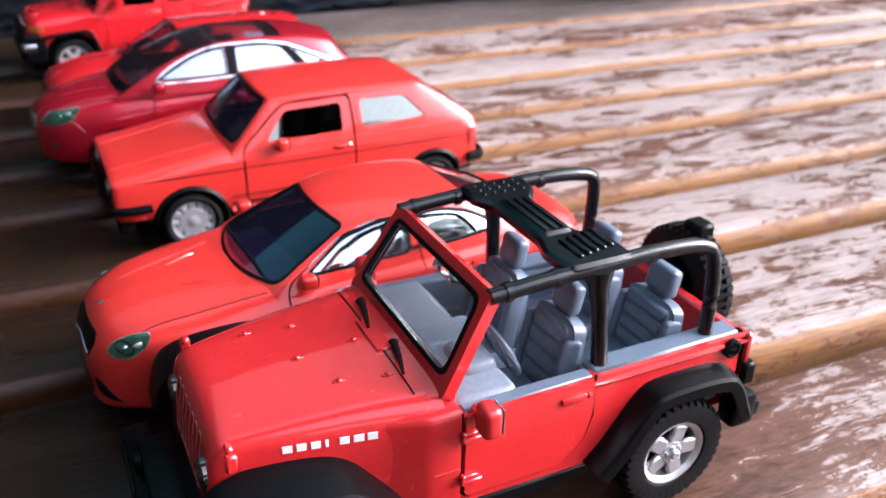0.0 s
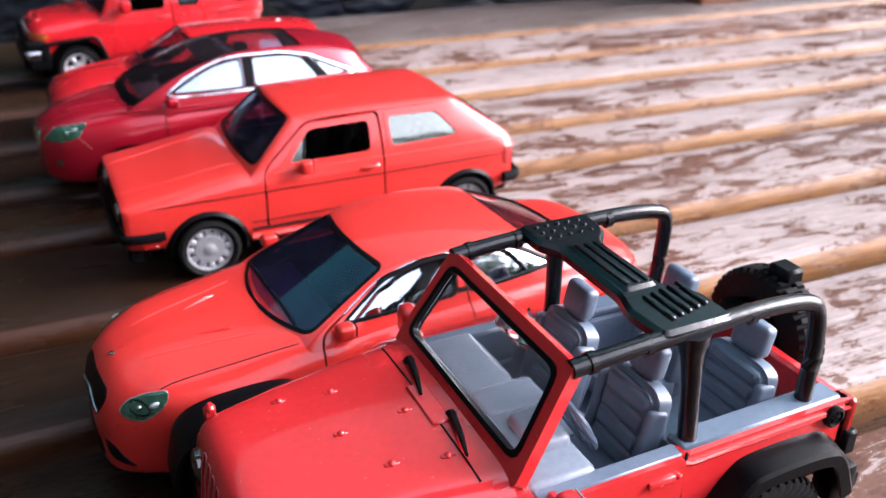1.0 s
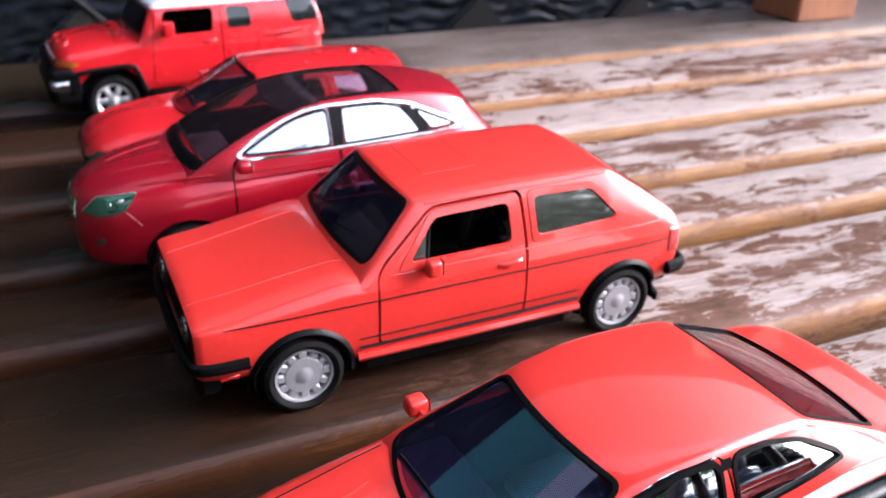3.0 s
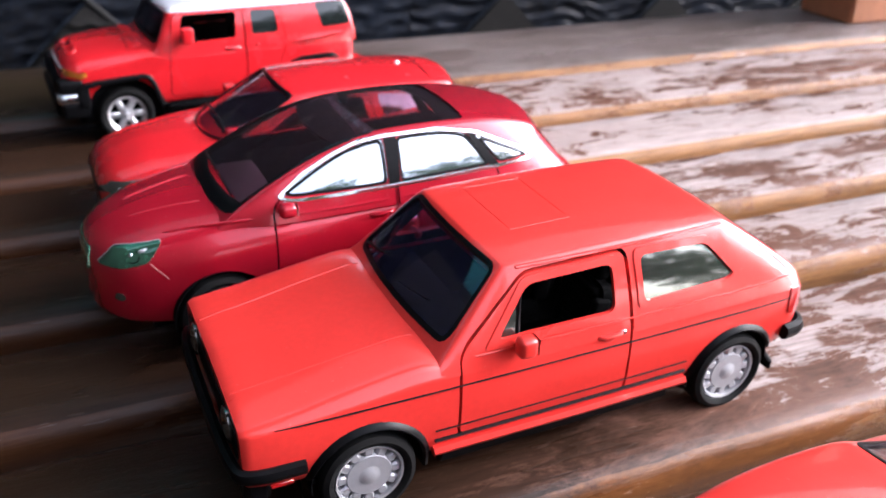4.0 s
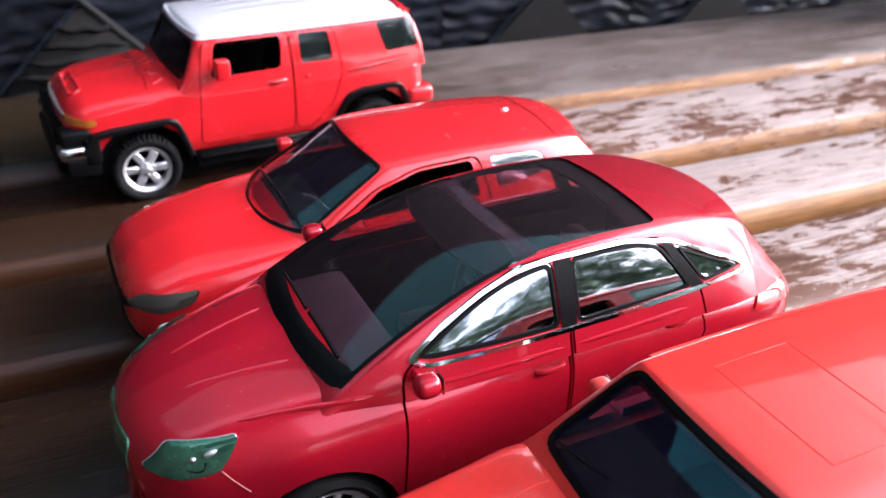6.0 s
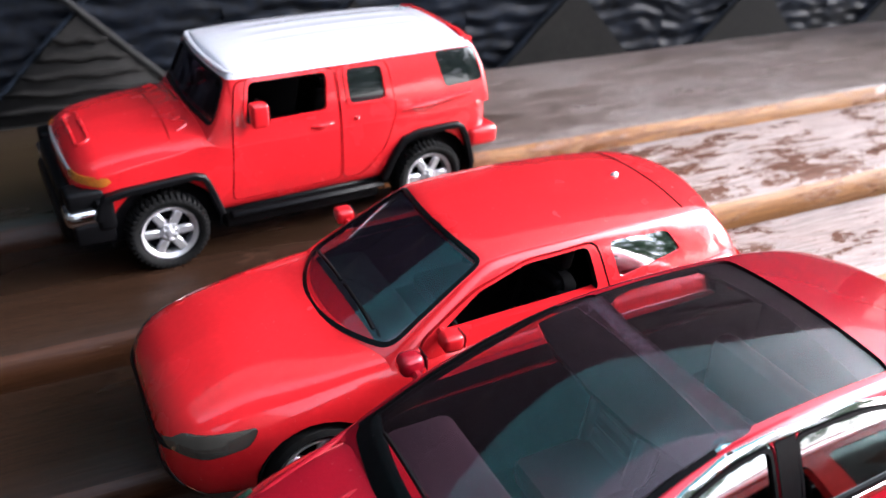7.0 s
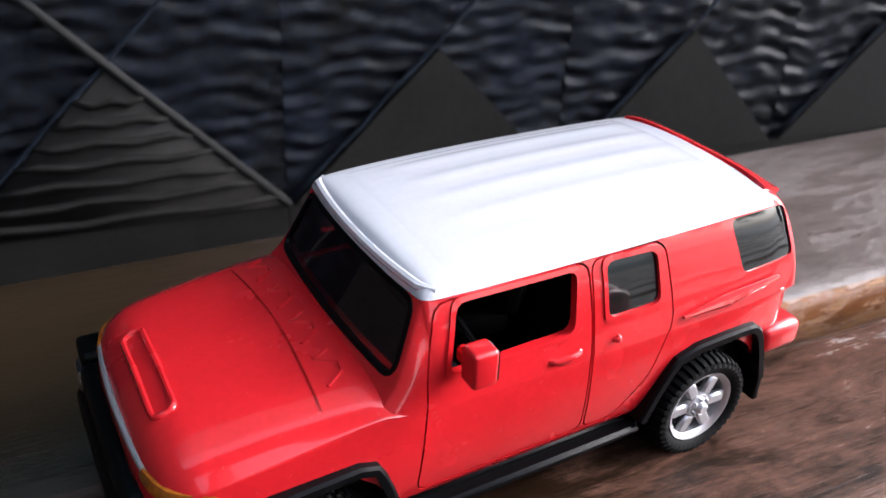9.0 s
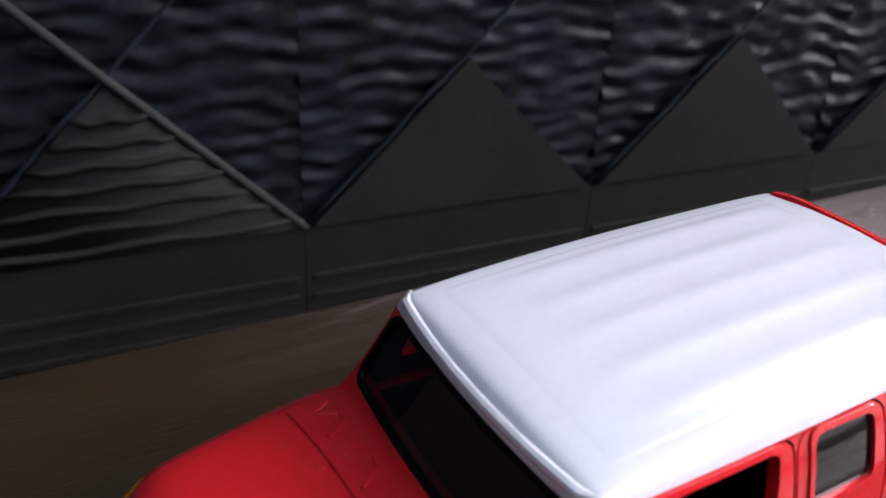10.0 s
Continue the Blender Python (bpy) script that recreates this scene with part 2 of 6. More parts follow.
# ---- materials ----
def shader(name, rgb, rough=0.5, metal=0.0, coat=0.0, vary=0.12, fine=900.0, coarse=90.0, bump=0.0, rough_vary=0.1, other=None, stretch=(1, 1, 1), spec=0.5, dust=0.0):
    """A surface with a fine and a coarse variation of colour, gloss and relief. Scales are per metre."""
    m = bpy.data.materials.new(name)
    m.use_nodes = True
    nt, p = m.node_tree, m.node_tree.nodes["Principled BSDF"]
    add = nt.nodes.new
    tc, mp, info = add("ShaderNodeTexCoord"), add("ShaderNodeMapping"), add("ShaderNodeObjectInfo")
    mp.inputs["Scale"].default_value = stretch
    nt.links.new(tc.outputs["Object"], mp.inputs[0])
    shift = add("ShaderNodeVectorMath")
    shift.operation = "ADD"
    nt.links.new(mp.outputs[0], shift.inputs[0])
    nt.links.new(info.outputs["Random"], shift.inputs[1])
    tex = []
    for scale, detail in ((fine, 3.0), (coarse, 4.0)):
        n = add("ShaderNodeTexNoise")
        n.inputs["Scale"].default_value, n.inputs["Detail"].default_value = scale, detail
        nt.links.new(shift.outputs[0], n.inputs["Vector"])
        tex.append(n)
    both = add("ShaderNodeMath")
    both.operation = "MULTIPLY_ADD"
    both.inputs[1].default_value = 0.5
    half = add("ShaderNodeMath")
    half.operation = "MULTIPLY"
    half.inputs[1].default_value = 0.5
    nt.links.new(tex[1].outputs[0], half.inputs[0])
    nt.links.new(tex[0].outputs[0], both.inputs[0])
    nt.links.new(half.outputs[0], both.inputs[2])
    mix = add("ShaderNodeMix")
    mix.data_type = "RGBA"
    a = [max(0.0, c * (1 - vary)) for c in rgb] + [1]
    b = list(other or [min(1.0, c * (1 + vary)) for c in rgb]) + [1]
    mix.inputs[6].default_value, mix.inputs[7].default_value = a, b
    ramp = add("ShaderNodeMapRange")
    ramp.inputs[1].default_value, ramp.inputs[2].default_value = 0.35, 0.65
    nt.links.new(both.outputs[0], ramp.inputs[0])
    nt.links.new(ramp.outputs[0], mix.inputs[0])
    colour = mix.outputs[2]
    if dust:
        specks = add("ShaderNodeTexNoise")
        specks.inputs["Scale"].default_value, specks.inputs["Detail"].default_value = 1400.0, 1.0
        nt.links.new(shift.outputs[0], specks.inputs["Vector"])
        cut = add("ShaderNodeMapRange")
        cut.inputs[1].default_value, cut.inputs[2].default_value, cut.inputs[4].default_value = 0.74, 0.78, dust
        nt.links.new(specks.outputs[0], cut.inputs[0])
        dusty = add("ShaderNodeMix")
        dusty.data_type = "RGBA"
        dusty.inputs[7].default_value = (0.75, 0.7, 0.66, 1)
        nt.links.new(cut.outputs[0], dusty.inputs[0])
        nt.links.new(colour, dusty.inputs[6])
        colour = dusty.outputs[2]
    nt.links.new(colour, p.inputs["Base Color"])
    gloss = add("ShaderNodeMapRange")
    gloss.inputs[3].default_value, gloss.inputs[4].default_value = max(0.02, rough * (1 - rough_vary * 2)), min(1, rough * (1 + rough_vary * 2))
    nt.links.new(tex[1].outputs[0], gloss.inputs[0])
    nt.links.new(gloss.outputs[0], p.inputs["Roughness"])
    p.inputs["Metallic"].default_value = metal
    p.inputs["Specular IOR Level"].default_value = spec
    p.inputs["Coat Weight"].default_value, p.inputs["Coat Roughness"].default_value = coat, 0.04
    if bump:
        bp = add("ShaderNodeBump")
        bp.inputs["Strength"].default_value, bp.inputs["Distance"].default_value = bump, 0.0004
        nt.links.new(both.outputs[0], bp.inputs["Height"])
        nt.links.new(bp.outputs[0], p.inputs["Normal"])
    return m


def tinted(name, rgb, rough=0.03, ior=1.7, clear=1.0):
    """Clear or tinted plastic glass. clear: the share that lets light through, the rest is milky."""
    m = bpy.data.materials.new(name)
    m.use_nodes = True
    p = m.node_tree.nodes["Principled BSDF"]
    p.inputs["Base Color"].default_value = (*rgb, 1)
    p.inputs["Roughness"].default_value, p.inputs["IOR"].default_value = rough, ior
    p.inputs["Transmission Weight"].default_value = clear
    n = m.node_tree.nodes.new("ShaderNodeTexNoise")
    n.inputs["Scale"].default_value = 300.0
    r = m.node_tree.nodes.new("ShaderNodeMapRange")
    r.inputs[3].default_value, r.inputs[4].default_value = 0.01, rough * 2.5
    m.node_tree.links.new(n.outputs[0], r.inputs[0])
    m.node_tree.links.new(r.outputs[0], p.inputs["Roughness"])
    return m


def wood(name, varnish, bare, pale, amount, soft=1.0, spec=0.32, rough=0.24):
    """Old varnished bench wood: varnish worn off in long flakes, pale weathered grain under it."""
    m = bpy.data.materials.new(name)
    m.use_nodes = True
    nt, p = m.node_tree, m.node_tree.nodes["Principled BSDF"]
    add, link = nt.nodes.new, nt.links.new
    tc, info = add("ShaderNodeTexCoord"), add("ShaderNodeObjectInfo")
    shift = add("ShaderNodeVectorMath")
    shift.operation = "MULTIPLY_ADD"
    shift.inputs[1].default_value = (1, 1, 1)
    link(tc.outputs["Object"], shift.inputs[0])
    spread = add("ShaderNodeMath")
    spread.operation = "MULTIPLY"
    spread.inputs[1].default_value = 7.0
    link(info.outputs["Random"], spread.inputs[0])
    link(spread.outputs[0], shift.inputs[2])

    def noise(scale, stretch, detail=5.0, rough=0.6, warp=0.0):
        mp, n = add("ShaderNodeMapping"), add("ShaderNodeTexNoise")
        mp.inputs["Scale"].default_value = stretch
        n.inputs["Scale"].default_value, n.inputs["Detail"].default_value, n.inputs["Roughness"].default_value = scale, detail, rough
        n.inputs["Distortion"].default_value = warp
        link(shift.outputs[0], mp.inputs[0])
        link(mp.outputs[0], n.inputs["Vector"])
        return n.outputs[0]

    def span(value, a, b, c=0.0, d=1.0):
        r = add("ShaderNodeMapRange")
        r.inputs[1].default_value, r.inputs[2].default_value, r.inputs[3].default_value, r.inputs[4].default_value = a, b, c, d
        link(value, r.inputs[0])
        return r.outputs[0]

    def blend(f, a, b):
        x = add("ShaderNodeMix")
        x.data_type = "RGBA"
        link(f, x.inputs[0])
        for s, v in ((6, a), (7, b)):
            if isinstance(v, tuple):
                x.inputs[s].default_value = (*v, 1)
            else:
                link(v, x.inputs[s])
        return x.outputs[2]

    def math_of(how, a, b):
        x = add("ShaderNodeMath")
        x.operation = how
        for s, v in ((0, a), (1, b)):
            if isinstance(v, float):
                x.inputs[s].default_value = v
            else:
                link(v, x.inputs[s])
        return x.outputs[0]

    grain = noise(60.0, (1.2, 26, 26), 7.0, 0.68, 0.3)
    flakes = noise(46.0, (1, 3.0, 3.0), 12.0, 0.74, 0.6)
    chips = noise(240.0, (1, 2.6, 2.6), 8.0, 0.75, 0.4)
    patches = noise(7.0, (1, 2.6, 2.6), 3.0, 0.5)
    tone = noise(11.0, (0.6, 4.0, 4.0), 5.0, 0.6, 0.4)
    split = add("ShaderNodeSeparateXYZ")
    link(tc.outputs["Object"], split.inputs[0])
    # Darker towards -x: less wear there, and shade put into the colour.
    wear_and_shade = span(split.outputs[0], -0.045, 0.12, -0.34, 0.06)
    worn = math_of("ADD", math_of("ADD", math_of("MULTIPLY", flakes, 0.8), math_of("MULTIPLY", patches, 0.42)), wear_and_shade)
    rag = math_of("ADD", worn, math_of("ADD", math_of("MULTIPLY", math_of("SUBTRACT", grain, 0.5), 0.16), math_of("MULTIPLY", math_of("SUBTRACT", chips, 0.5), 0.3)))
    mask = span(rag, amount, amount + 0.022 * soft)
    thin = span(rag, amount - 0.2, amount + 0.01)
    coat = blend(span(grain, 0.3, 0.7), varnish, tuple(c * 1.9 for c in varnish))
    # The same shade holds back the paler tone towards -x.
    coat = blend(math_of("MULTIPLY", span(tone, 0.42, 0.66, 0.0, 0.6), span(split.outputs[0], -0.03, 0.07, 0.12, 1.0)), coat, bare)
    coat = blend(thin, coat, bare)
    under = blend(span(grain, 0.38, 0.62), tuple(c * 0.5 for c in pale), pale)
    under = blend(span(tone, 0.5, 0.75, 0.0, 0.45), under, tuple(c * f for c, f in zip(pale, (0.75, 0.66, 0.62))))
    link(blend(mask, coat, under), p.inputs["Base Color"])
    link(math_of("ADD", span(mask, 0, 1, rough, 0.52), span(tone, 0.3, 0.7, 0.1, -0.06)), p.inputs["Roughness"])
    p.inputs["Specular IOR Level"].default_value = spec
    height = math_of("ADD", math_of("MULTIPLY", grain, 0.5), math_of("MULTIPLY", mask, -0.7))
    bp = add("ShaderNodeBump")
    bp.inputs["Strength"].default_value, bp.inputs["Distance"].default_value = 0.55, 0.0006
    link(height, bp.inputs["Height"])
    link(bp.outputs[0], p.inputs["Normal"])
    return m


RED = shader("red_paint", (0.56, 0.021, 0.022), 0.26, coat=1.0, vary=0.07, bump=0.05, dust=0.07, spec=0.3)
RED_ORANGE = shader("orange_red_paint", (0.64, 0.034, 0.026), 0.3, coat=0.75, vary=0.06, bump=0.03, dust=0.04, spec=0.22)
CRIMSON = shader("crimson_metallic_paint", (0.42, 0.007, 0.021), 0.25, metal=0.35, coat=0.65, vary=0.08, fine=4000, bump=0.02, dust=0.05)
ROSE_RED = shader("bright_red_paint", (0.6, 0.014, 0.019), 0.26, coat=1.0, vary=0.06, bump=0.03, dust=0.04, spec=0.28)
WHITE = shader("white_paint", (0.62, 0.62, 0.67), 0.22, coat=1.0, vary=0.03, bump=0.03)
BLACK = shader("black_plastic", (0.0035, 0.0035, 0.004), 0.34, vary=0.3, bump=0.12, dust=0.02, spec=0.1)
RUBBER = shader("tyre_rubber", (0.006, 0.006, 0.006), 0.7, vary=0.3, bump=0.3, spec=0.14)
GREY = shader("blue_grey_plastic", (0.12, 0.152, 0.205), 0.34, vary=0.12, bump=0.1)
# Paler copy of the grey plastic: windscreen glare put into the colour.
DASH_GLARE_GREY = shader("grey_plastic_with_glare", (0.175, 0.205, 0.25), 0.3, vary=0.15, bump=0.1)
GLOSS_BLACK = shader("glossy_black_plastic", (0.004, 0.004, 0.005), 0.24, vary=0.2, bump=0.2, spec=0.45)
WORN_EDGE = shader("worn_pale_paint_edge", (0.5, 0.15, 0.15), 0.4, metal=0.2, vary=0.3, fine=1500, coarse=300)
INSIDE = shader("black_plastic_and_cabin_shade", (0.0025, 0.0025, 0.003), 0.7, vary=0.2, bump=0.1, spec=0.08)
PLUM = shader("dark_plum_interior_plastic", (0.05, 0.038, 0.048), 0.35, vary=0.2, bump=0.1)
SILVER = shader("silver_wheel_paint", (0.62, 0.62, 0.64), 0.3, metal=0.75, vary=0.06, bump=0.05)
SATIN = shader("satin_grey_wheel_paint", (0.42, 0.42, 0.44), 0.42, metal=0.5, vary=0.06, bump=0.05)
CHROME = shader("chrome", (0.8, 0.8, 0.82), 0.08, metal=1.0, vary=0.03)
MIRROR = shader("mirror_glass", (0.46, 0.5, 0.53), 0.06, metal=1.0, vary=0.14, coarse=60)
BLACK_GLASS = shader("black_mirror_glass", (0.008, 0.011, 0.011), 0.06, metal=0.15, coat=0.35, vary=0.1, coarse=40)
DARK_MIRROR = shader("dark_mirror_glass", (0.19, 0.2, 0.18), 0.06, metal=0.9, vary=0.1, coarse=40)
GLASS = tinted("smoked_glass", (0.2, 0.2, 0.45), 0.02, 1.6, 0.985)
DARK_GLASS = tinted("dark_glass", (0.24, 0.13, 0.19), 0.02, 1.5, 0.985)
ROOF_GLASS = tinted("plum_smoked_glass", (0.68, 0.48, 0.55), 0.02, 1.5, 0.995)
COUPE_GLASS = tinted("purple_smoked_glass", (0.34, 0.24, 0.36), 0.02, 1.6, 0.985)
CLEAR = tinted("clear_plastic", (0.85, 0.88, 0.9))
GREEN_LENS = shader("green_tinted_lens", (0.045, 0.15, 0.09), 0.12, metal=0.6, coat=1.0, vary=0.5, fine=700, coarse=200)
LENS = shader("headlight_lens", (0.12, 0.115, 0.1), 0.08, metal=0.7, coat=1.0, vary=0.4, fine=600, coarse=180)
AMBER = shader("amber_lens", (0.5, 0.14, 0.012), 0.14, metal=0.35, coat=1.0, vary=0.3, fine=1500, coarse=500)
TAIL = shader("red_lens", (0.4, 0.01, 0.01), 0.1, coat=1.0, vary=0.2)
PRINT = shader("white_print", (0.8, 0.78, 0.78), 0.5, vary=0.05)
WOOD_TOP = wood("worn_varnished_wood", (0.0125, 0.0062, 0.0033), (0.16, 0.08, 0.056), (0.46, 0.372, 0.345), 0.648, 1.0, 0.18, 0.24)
WOOD_PLANK = wood("varnished_plank", (0.0135, 0.0085, 0.0038), (0.142, 0.108, 0.097), (0.21, 0.172, 0.158), 0.67, 3.0, 0.36, 0.3)
WOOD_EDGE = wood("worn_slat_edge", (0.03, 0.012, 0.006), (0.2, 0.077, 0.024), (0.36, 0.165, 0.055), 0.6, 2.0)
WOOD_POST = shader("red_brown_wood", (0.32, 0.12, 0.05), 0.5, vary=0.25, fine=800, coarse=60, stretch=(1, 1, 0.15), bump=0.4)
TILE = shader("dark_slate_tile", (0.0112, 0.0104, 0.0092), 0.42, vary=0.4, fine=240, coarse=25, bump=0.8, spec=0.1, other=(0.0105, 0.014, 0.022))
TILE_EDGE = shader("slate_joint", (0.006, 0.0058, 0.0055), 0.85, vary=0.3, fine=300, coarse=30, bump=0.5)
TILE_BLUE = shader("blue_slate_joint", (0.012, 0.017, 0.026), 0.5, vary=0.4, fine=300, coarse=30, bump=0.5, spec=0.2)
FLOOR = shader("dark_floor_tile", (0.05, 0.048, 0.045), 0.6, vary=0.3, fine=60, coarse=6, bump=0.4)
TILE_FLAT = shader("smooth_slate_tile", (0.012, 0.0112, 0.0102), 0.7, vary=0.3, fine=300, coarse=30, bump=0.5, spec=0.15)
LEAF = shader("leaves", (0.07, 0.12, 0.05), 0.6, vary=0.4, fine=3, coarse=0.6)
SKY_BLOCK_BOARDS = shader("dark_stained_boards", (0.09, 0.06, 0.045), 0.6, vary=0.2, fine=60, coarse=5, stretch=(0.1, 1, 1), bump=0.3)
TEAL = shader("teal_sheet", (0.06, 0.34, 0.36), 0.5, vary=0.15, fine=30, coarse=3)


# ---- the place: bench, wall, floor ----
BENCH_YAW = -2.0
bench = thing("bench", 0, 0, 0, BENCH_YAW, "weathered slatted wooden bench with flaking varnish", "bench")


def slat_mesh(y0, y1, x0, x1, deep, top, seed, round_near=0.16, step=0.4):
    """One bench slat with worn, rounded upper edges. Face 0 is its top, 1 its bare sides."""
    rnd = random.Random(seed)
    bm = bmesh.new()
    n = int((x1 - x0) / step)
    r, q = round_near, 0.09
    sec = [(0.16, -deep), (0.05, -r * 2.4), (0.0, -r * 1.3), (r * 0.1, -r * 0.62), (r * 0.4, -r * 0.2), (r, 0)]
    sec += [((y1 - y0) * f, 0.012 * math.sin(f * 3.1)) for f in (0.3, 0.5, 0.7)]
    sec += [(y1 - y0 - q, 0), (y1 - y0 - q * 0.3, -q * 0.3), (y1 - y0, -q), (y1 - y0, -deep)]
    rows = []
    for i in range(n + 1):
        x = x0 + (x1 - x0) * i / n
        wob = noise.noise(Vector((x * 0.25, seed * 3.7, 0))) * 0.03
        nick = max(0.0, noise.noise(Vector((x * 1.7, seed * 9.1, 2))) - 0.25) * 0.12
        row = []
        for k, (y, z) in enumerate(sec):
            yy, zz = y0 + y + (wob if k < 6 else 0), z + top
            if 2 <= k <= 4:
                yy += nick
                zz -= nick * 0.5
            row.append(bm.verts.new((x, yy, zz + rnd.uniform(-0.003, 0.003))))
        rows.append(row)
    for a, b in zip(rows, rows[1:]):
        for k in range(len(sec)):
            j = (k + 1) % len(sec)
            f = bm.faces.new((a[k], b[k], b[j], a[j]))
            f.material_index = 0 if 4 <= k <= 9 else 1
    bm.faces.new(list(reversed(rows[0]))).material_index = 1
    bm.faces.new(rows[-1]).material_index = 1
    bmesh.ops.recalc_face_normals(bm, faces=bm.faces[:])
    return bm


EDGES = [-7.9, -6.4, -4.87, -3.33, -1.62, -0.25, 1.42, 2.67, 4.12, 5.5, 7.26]
for k, (a, b) in enumerate(zip(EDGES, EDGES[1:])):
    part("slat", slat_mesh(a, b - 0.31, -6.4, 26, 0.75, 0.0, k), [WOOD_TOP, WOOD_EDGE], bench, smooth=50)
part("plank", slat_mesh(7.26, 9.5, -6.4, 26, 0.8, 0.0, 40, 0.2), [WOOD_PLANK, WOOD_EDGE], bench, "broad smooth brown back plank", smooth=50)
for x in (-5.6, 17.0):
    part("beam", boxes((x, x + 1.1, -8, 9.4, -2.6, -0.76), bevel=0.05), WOOD_POST, bench, "dark wooden cross beam under the slats")
for x in (-5.5, 17.1):
    for y in (-7.6, 8.3):
        part("leg", boxes((x, x + 0.9, y, y + 0.9, -13.5, -2.6), bevel=0.06), WOOD_POST, bench)
part("armrest_post", boxes((11.45, 12.9, 7.95, 9.2, 0.0, 6.5), bevel=0.05), WOOD_POST, bench, "square red-brown wooden armrest post")

# dark tiled wall behind: square tiles crossed by diagonals, three rippled fields and one smooth one
wall_ob = part("wall_back", boxes((-75, 80, 0.25, 3.0, -16, 15.2)), TILE, None, smooth=0)
WALL = pose(0, S * 15.0, S * 0.12, 0, 1.5, BENCH_YAW - 1.0)
wall_ob.matrix_world = WALL
tagged(wall_ob, "dark slate-tiled back wall", "wall", kind="structure")
TILE_W, TILE_X, TILE_Z = 4.45, -2.43, -2.6


def ripple(w, seed):
    """The rippled face of one tile."""
    bm = bmesh.new()
    n, m = 40, 128
    grid = []
    for j in range(m + 1):
        z = w * j / m
        row = []
        for i in range(n + 1):
            x = w * i / n
            wob = 0.3 * noise.noise(Vector((x * 0.9, z * 0.6, seed * 5.3))) + 0.12 * noise.noise(Vector((x * 2.6, z * 1.5, seed * 1.3)))
            h = math.sin((z + wob) * math.tau / 0.31) * (0.026 + 0.04 * noise.noise(Vector((x * 2.6, z * 2.9, seed * 2.1)))) + 0.045 * noise.noise(Vector((x * 2.7, z * 5.4, seed * 7.7))) + 0.02 * noise.noise(Vector((x * 8.0, z * 9.0, seed * 3.1)))
            row.append(bm.verts.new((x, h, z)))
        grid.append(row)
    for a, b in zip(grid, grid[1:]):
        for i in range(n):
            bm.faces.new((a[i], a[i + 1], b[i + 1], b[i]))
    return bm


flat_tile = boxes((0, TILE_W - 0.012, -0.12, 0.1, 0, TILE_W - 0.012))
for k in range(12):
    merge(flat_tile, boxes((0.1, TILE_W - 0.1, -0.145, -0.1, 0.2 + k * 0.31, 0.3 + k * 0.31), bevel=0.012))
flat_tile.transform(Matrix.Scale(S, 4))
flat_me = bpy.data.meshes.new("tile")
flat_tile.to_mesh(flat_me)
flat_tile.free()
flat_me.materials.append(TILE_FLAT)
ripples = []
for k in range(3):
    bm = ripple(TILE_W - 0.012, k)
    me = bpy.data.meshes.new("tile")
    bm.transform(Matrix.Scale(S, 4))
    for f in bm.faces:
        f.smooth = True
    bm.to_mesh(me)
    bm.free()
    me.materials.append(TILE)
    ripples.append(me)
c = TILE_W / 2
smooth_tri = prism([(0.1, 0.0), (TILE_W - 0.1, 0.0), (c, c - 0.1)], "y", -0.16, 0.1)
grooved_tri = prism([(0.1, 0.0), (TILE_W - 0.1, 0.0), (c, c - 0.1)], "y", -0.15, 0.1)
for k in range(7):
    z = 0.04 + k * 0.27
    a, b = 0.14 + z, TILE_W - 0.14 - z
    merge(grooved_tri, tube([(a + (b - a) * q / 8, -0.13, z + 0.09 + 0.03 * math.sin(q * 1.7 + k * 2.2)) for q in range(9)], [0.05, 0.09, 0.1, 0.09, 0.1, 0.1, 0.09, 0.09, 0.05], 8, flat=0.6))
rib = tube([(TILE_W * q / 12, -0.12 - 0.01 * math.sin(q * 2.3), TILE_W * q / 12 + 0.02 * math.sin(q * 1.9)) for q in range(13)], [0.03 + 0.014 * math.sin(q * 2.9) for q in range(13)], 6)
band = tube([(TILE_W, -0.12, 0.0), (c, -0.13, c), (0.0, -0.08, TILE_W)], 0.06, 10)
for b in (smooth_tri, grooved_tri, rib, band):
    b.transform(Matrix.Scale(S, 4))
fields = {}
for key, nm, b, m in (("smooth", "smooth_field", smooth_tri, TILE_FLAT), ("grooved", "smooth_field", grooved_tri, TILE_FLAT), ("rib", "diagonal_rib", rib, TILE_BLUE), ("band", "diagonal_rib", band, TILE_EDGE)):
    fields[key] = bpy.data.meshes.new(nm)
    for f in b.faces:
        f.smooth = key in ("rib", "band", "grooved")
    b.to_mesh(fields[key])
    b.free()
    fields[key].materials.append(m)
for i in range(-4, 12):
    for j in range(-3, 4):
        x, z = TILE_X + i * TILE_W, TILE_Z + j * TILE_W
        ob = new("tile", ripples[(i * 7 + j * 5) % 3] if j >= 0 else flat_me)
        ob.parent, ob.location = wall_ob, (S * x, 0, S * z)
        for key in (("grooved", "rib", "band") if i <= 0 else ("smooth", "rib")) if j >= 0 else ():
            o = new("smooth_field" if key in ("grooved", "smooth") else "diagonal_rib", fields[key])
            o.parent = ob
tagged(wall_ob, "dark slate-tiled back wall", "wall", kind="structure")
floor = part("ground", boxes((-2600, 2600, -2600, 1700, -16.0, -13.5)), FLOOR, None, smooth=0)
tagged(floor, "dark stone ground under the bench", "ground", kind="structure")
# Unseen walls, added to keep light off the left end of the bench.
left = part("wall_left", boxes((-10, -7, -60, 14, -13.5, 8.5)), TILE_FLAT, None, smooth=0)
left_high = part("wall_left_high", boxes((-10, -7.02, -60, -5, 8.52, 34)), TILE_FLAT, None, smooth=0)
tagged(left_high, "unseen dark upper wall, added to block light from the left", "wall", kind="structure")
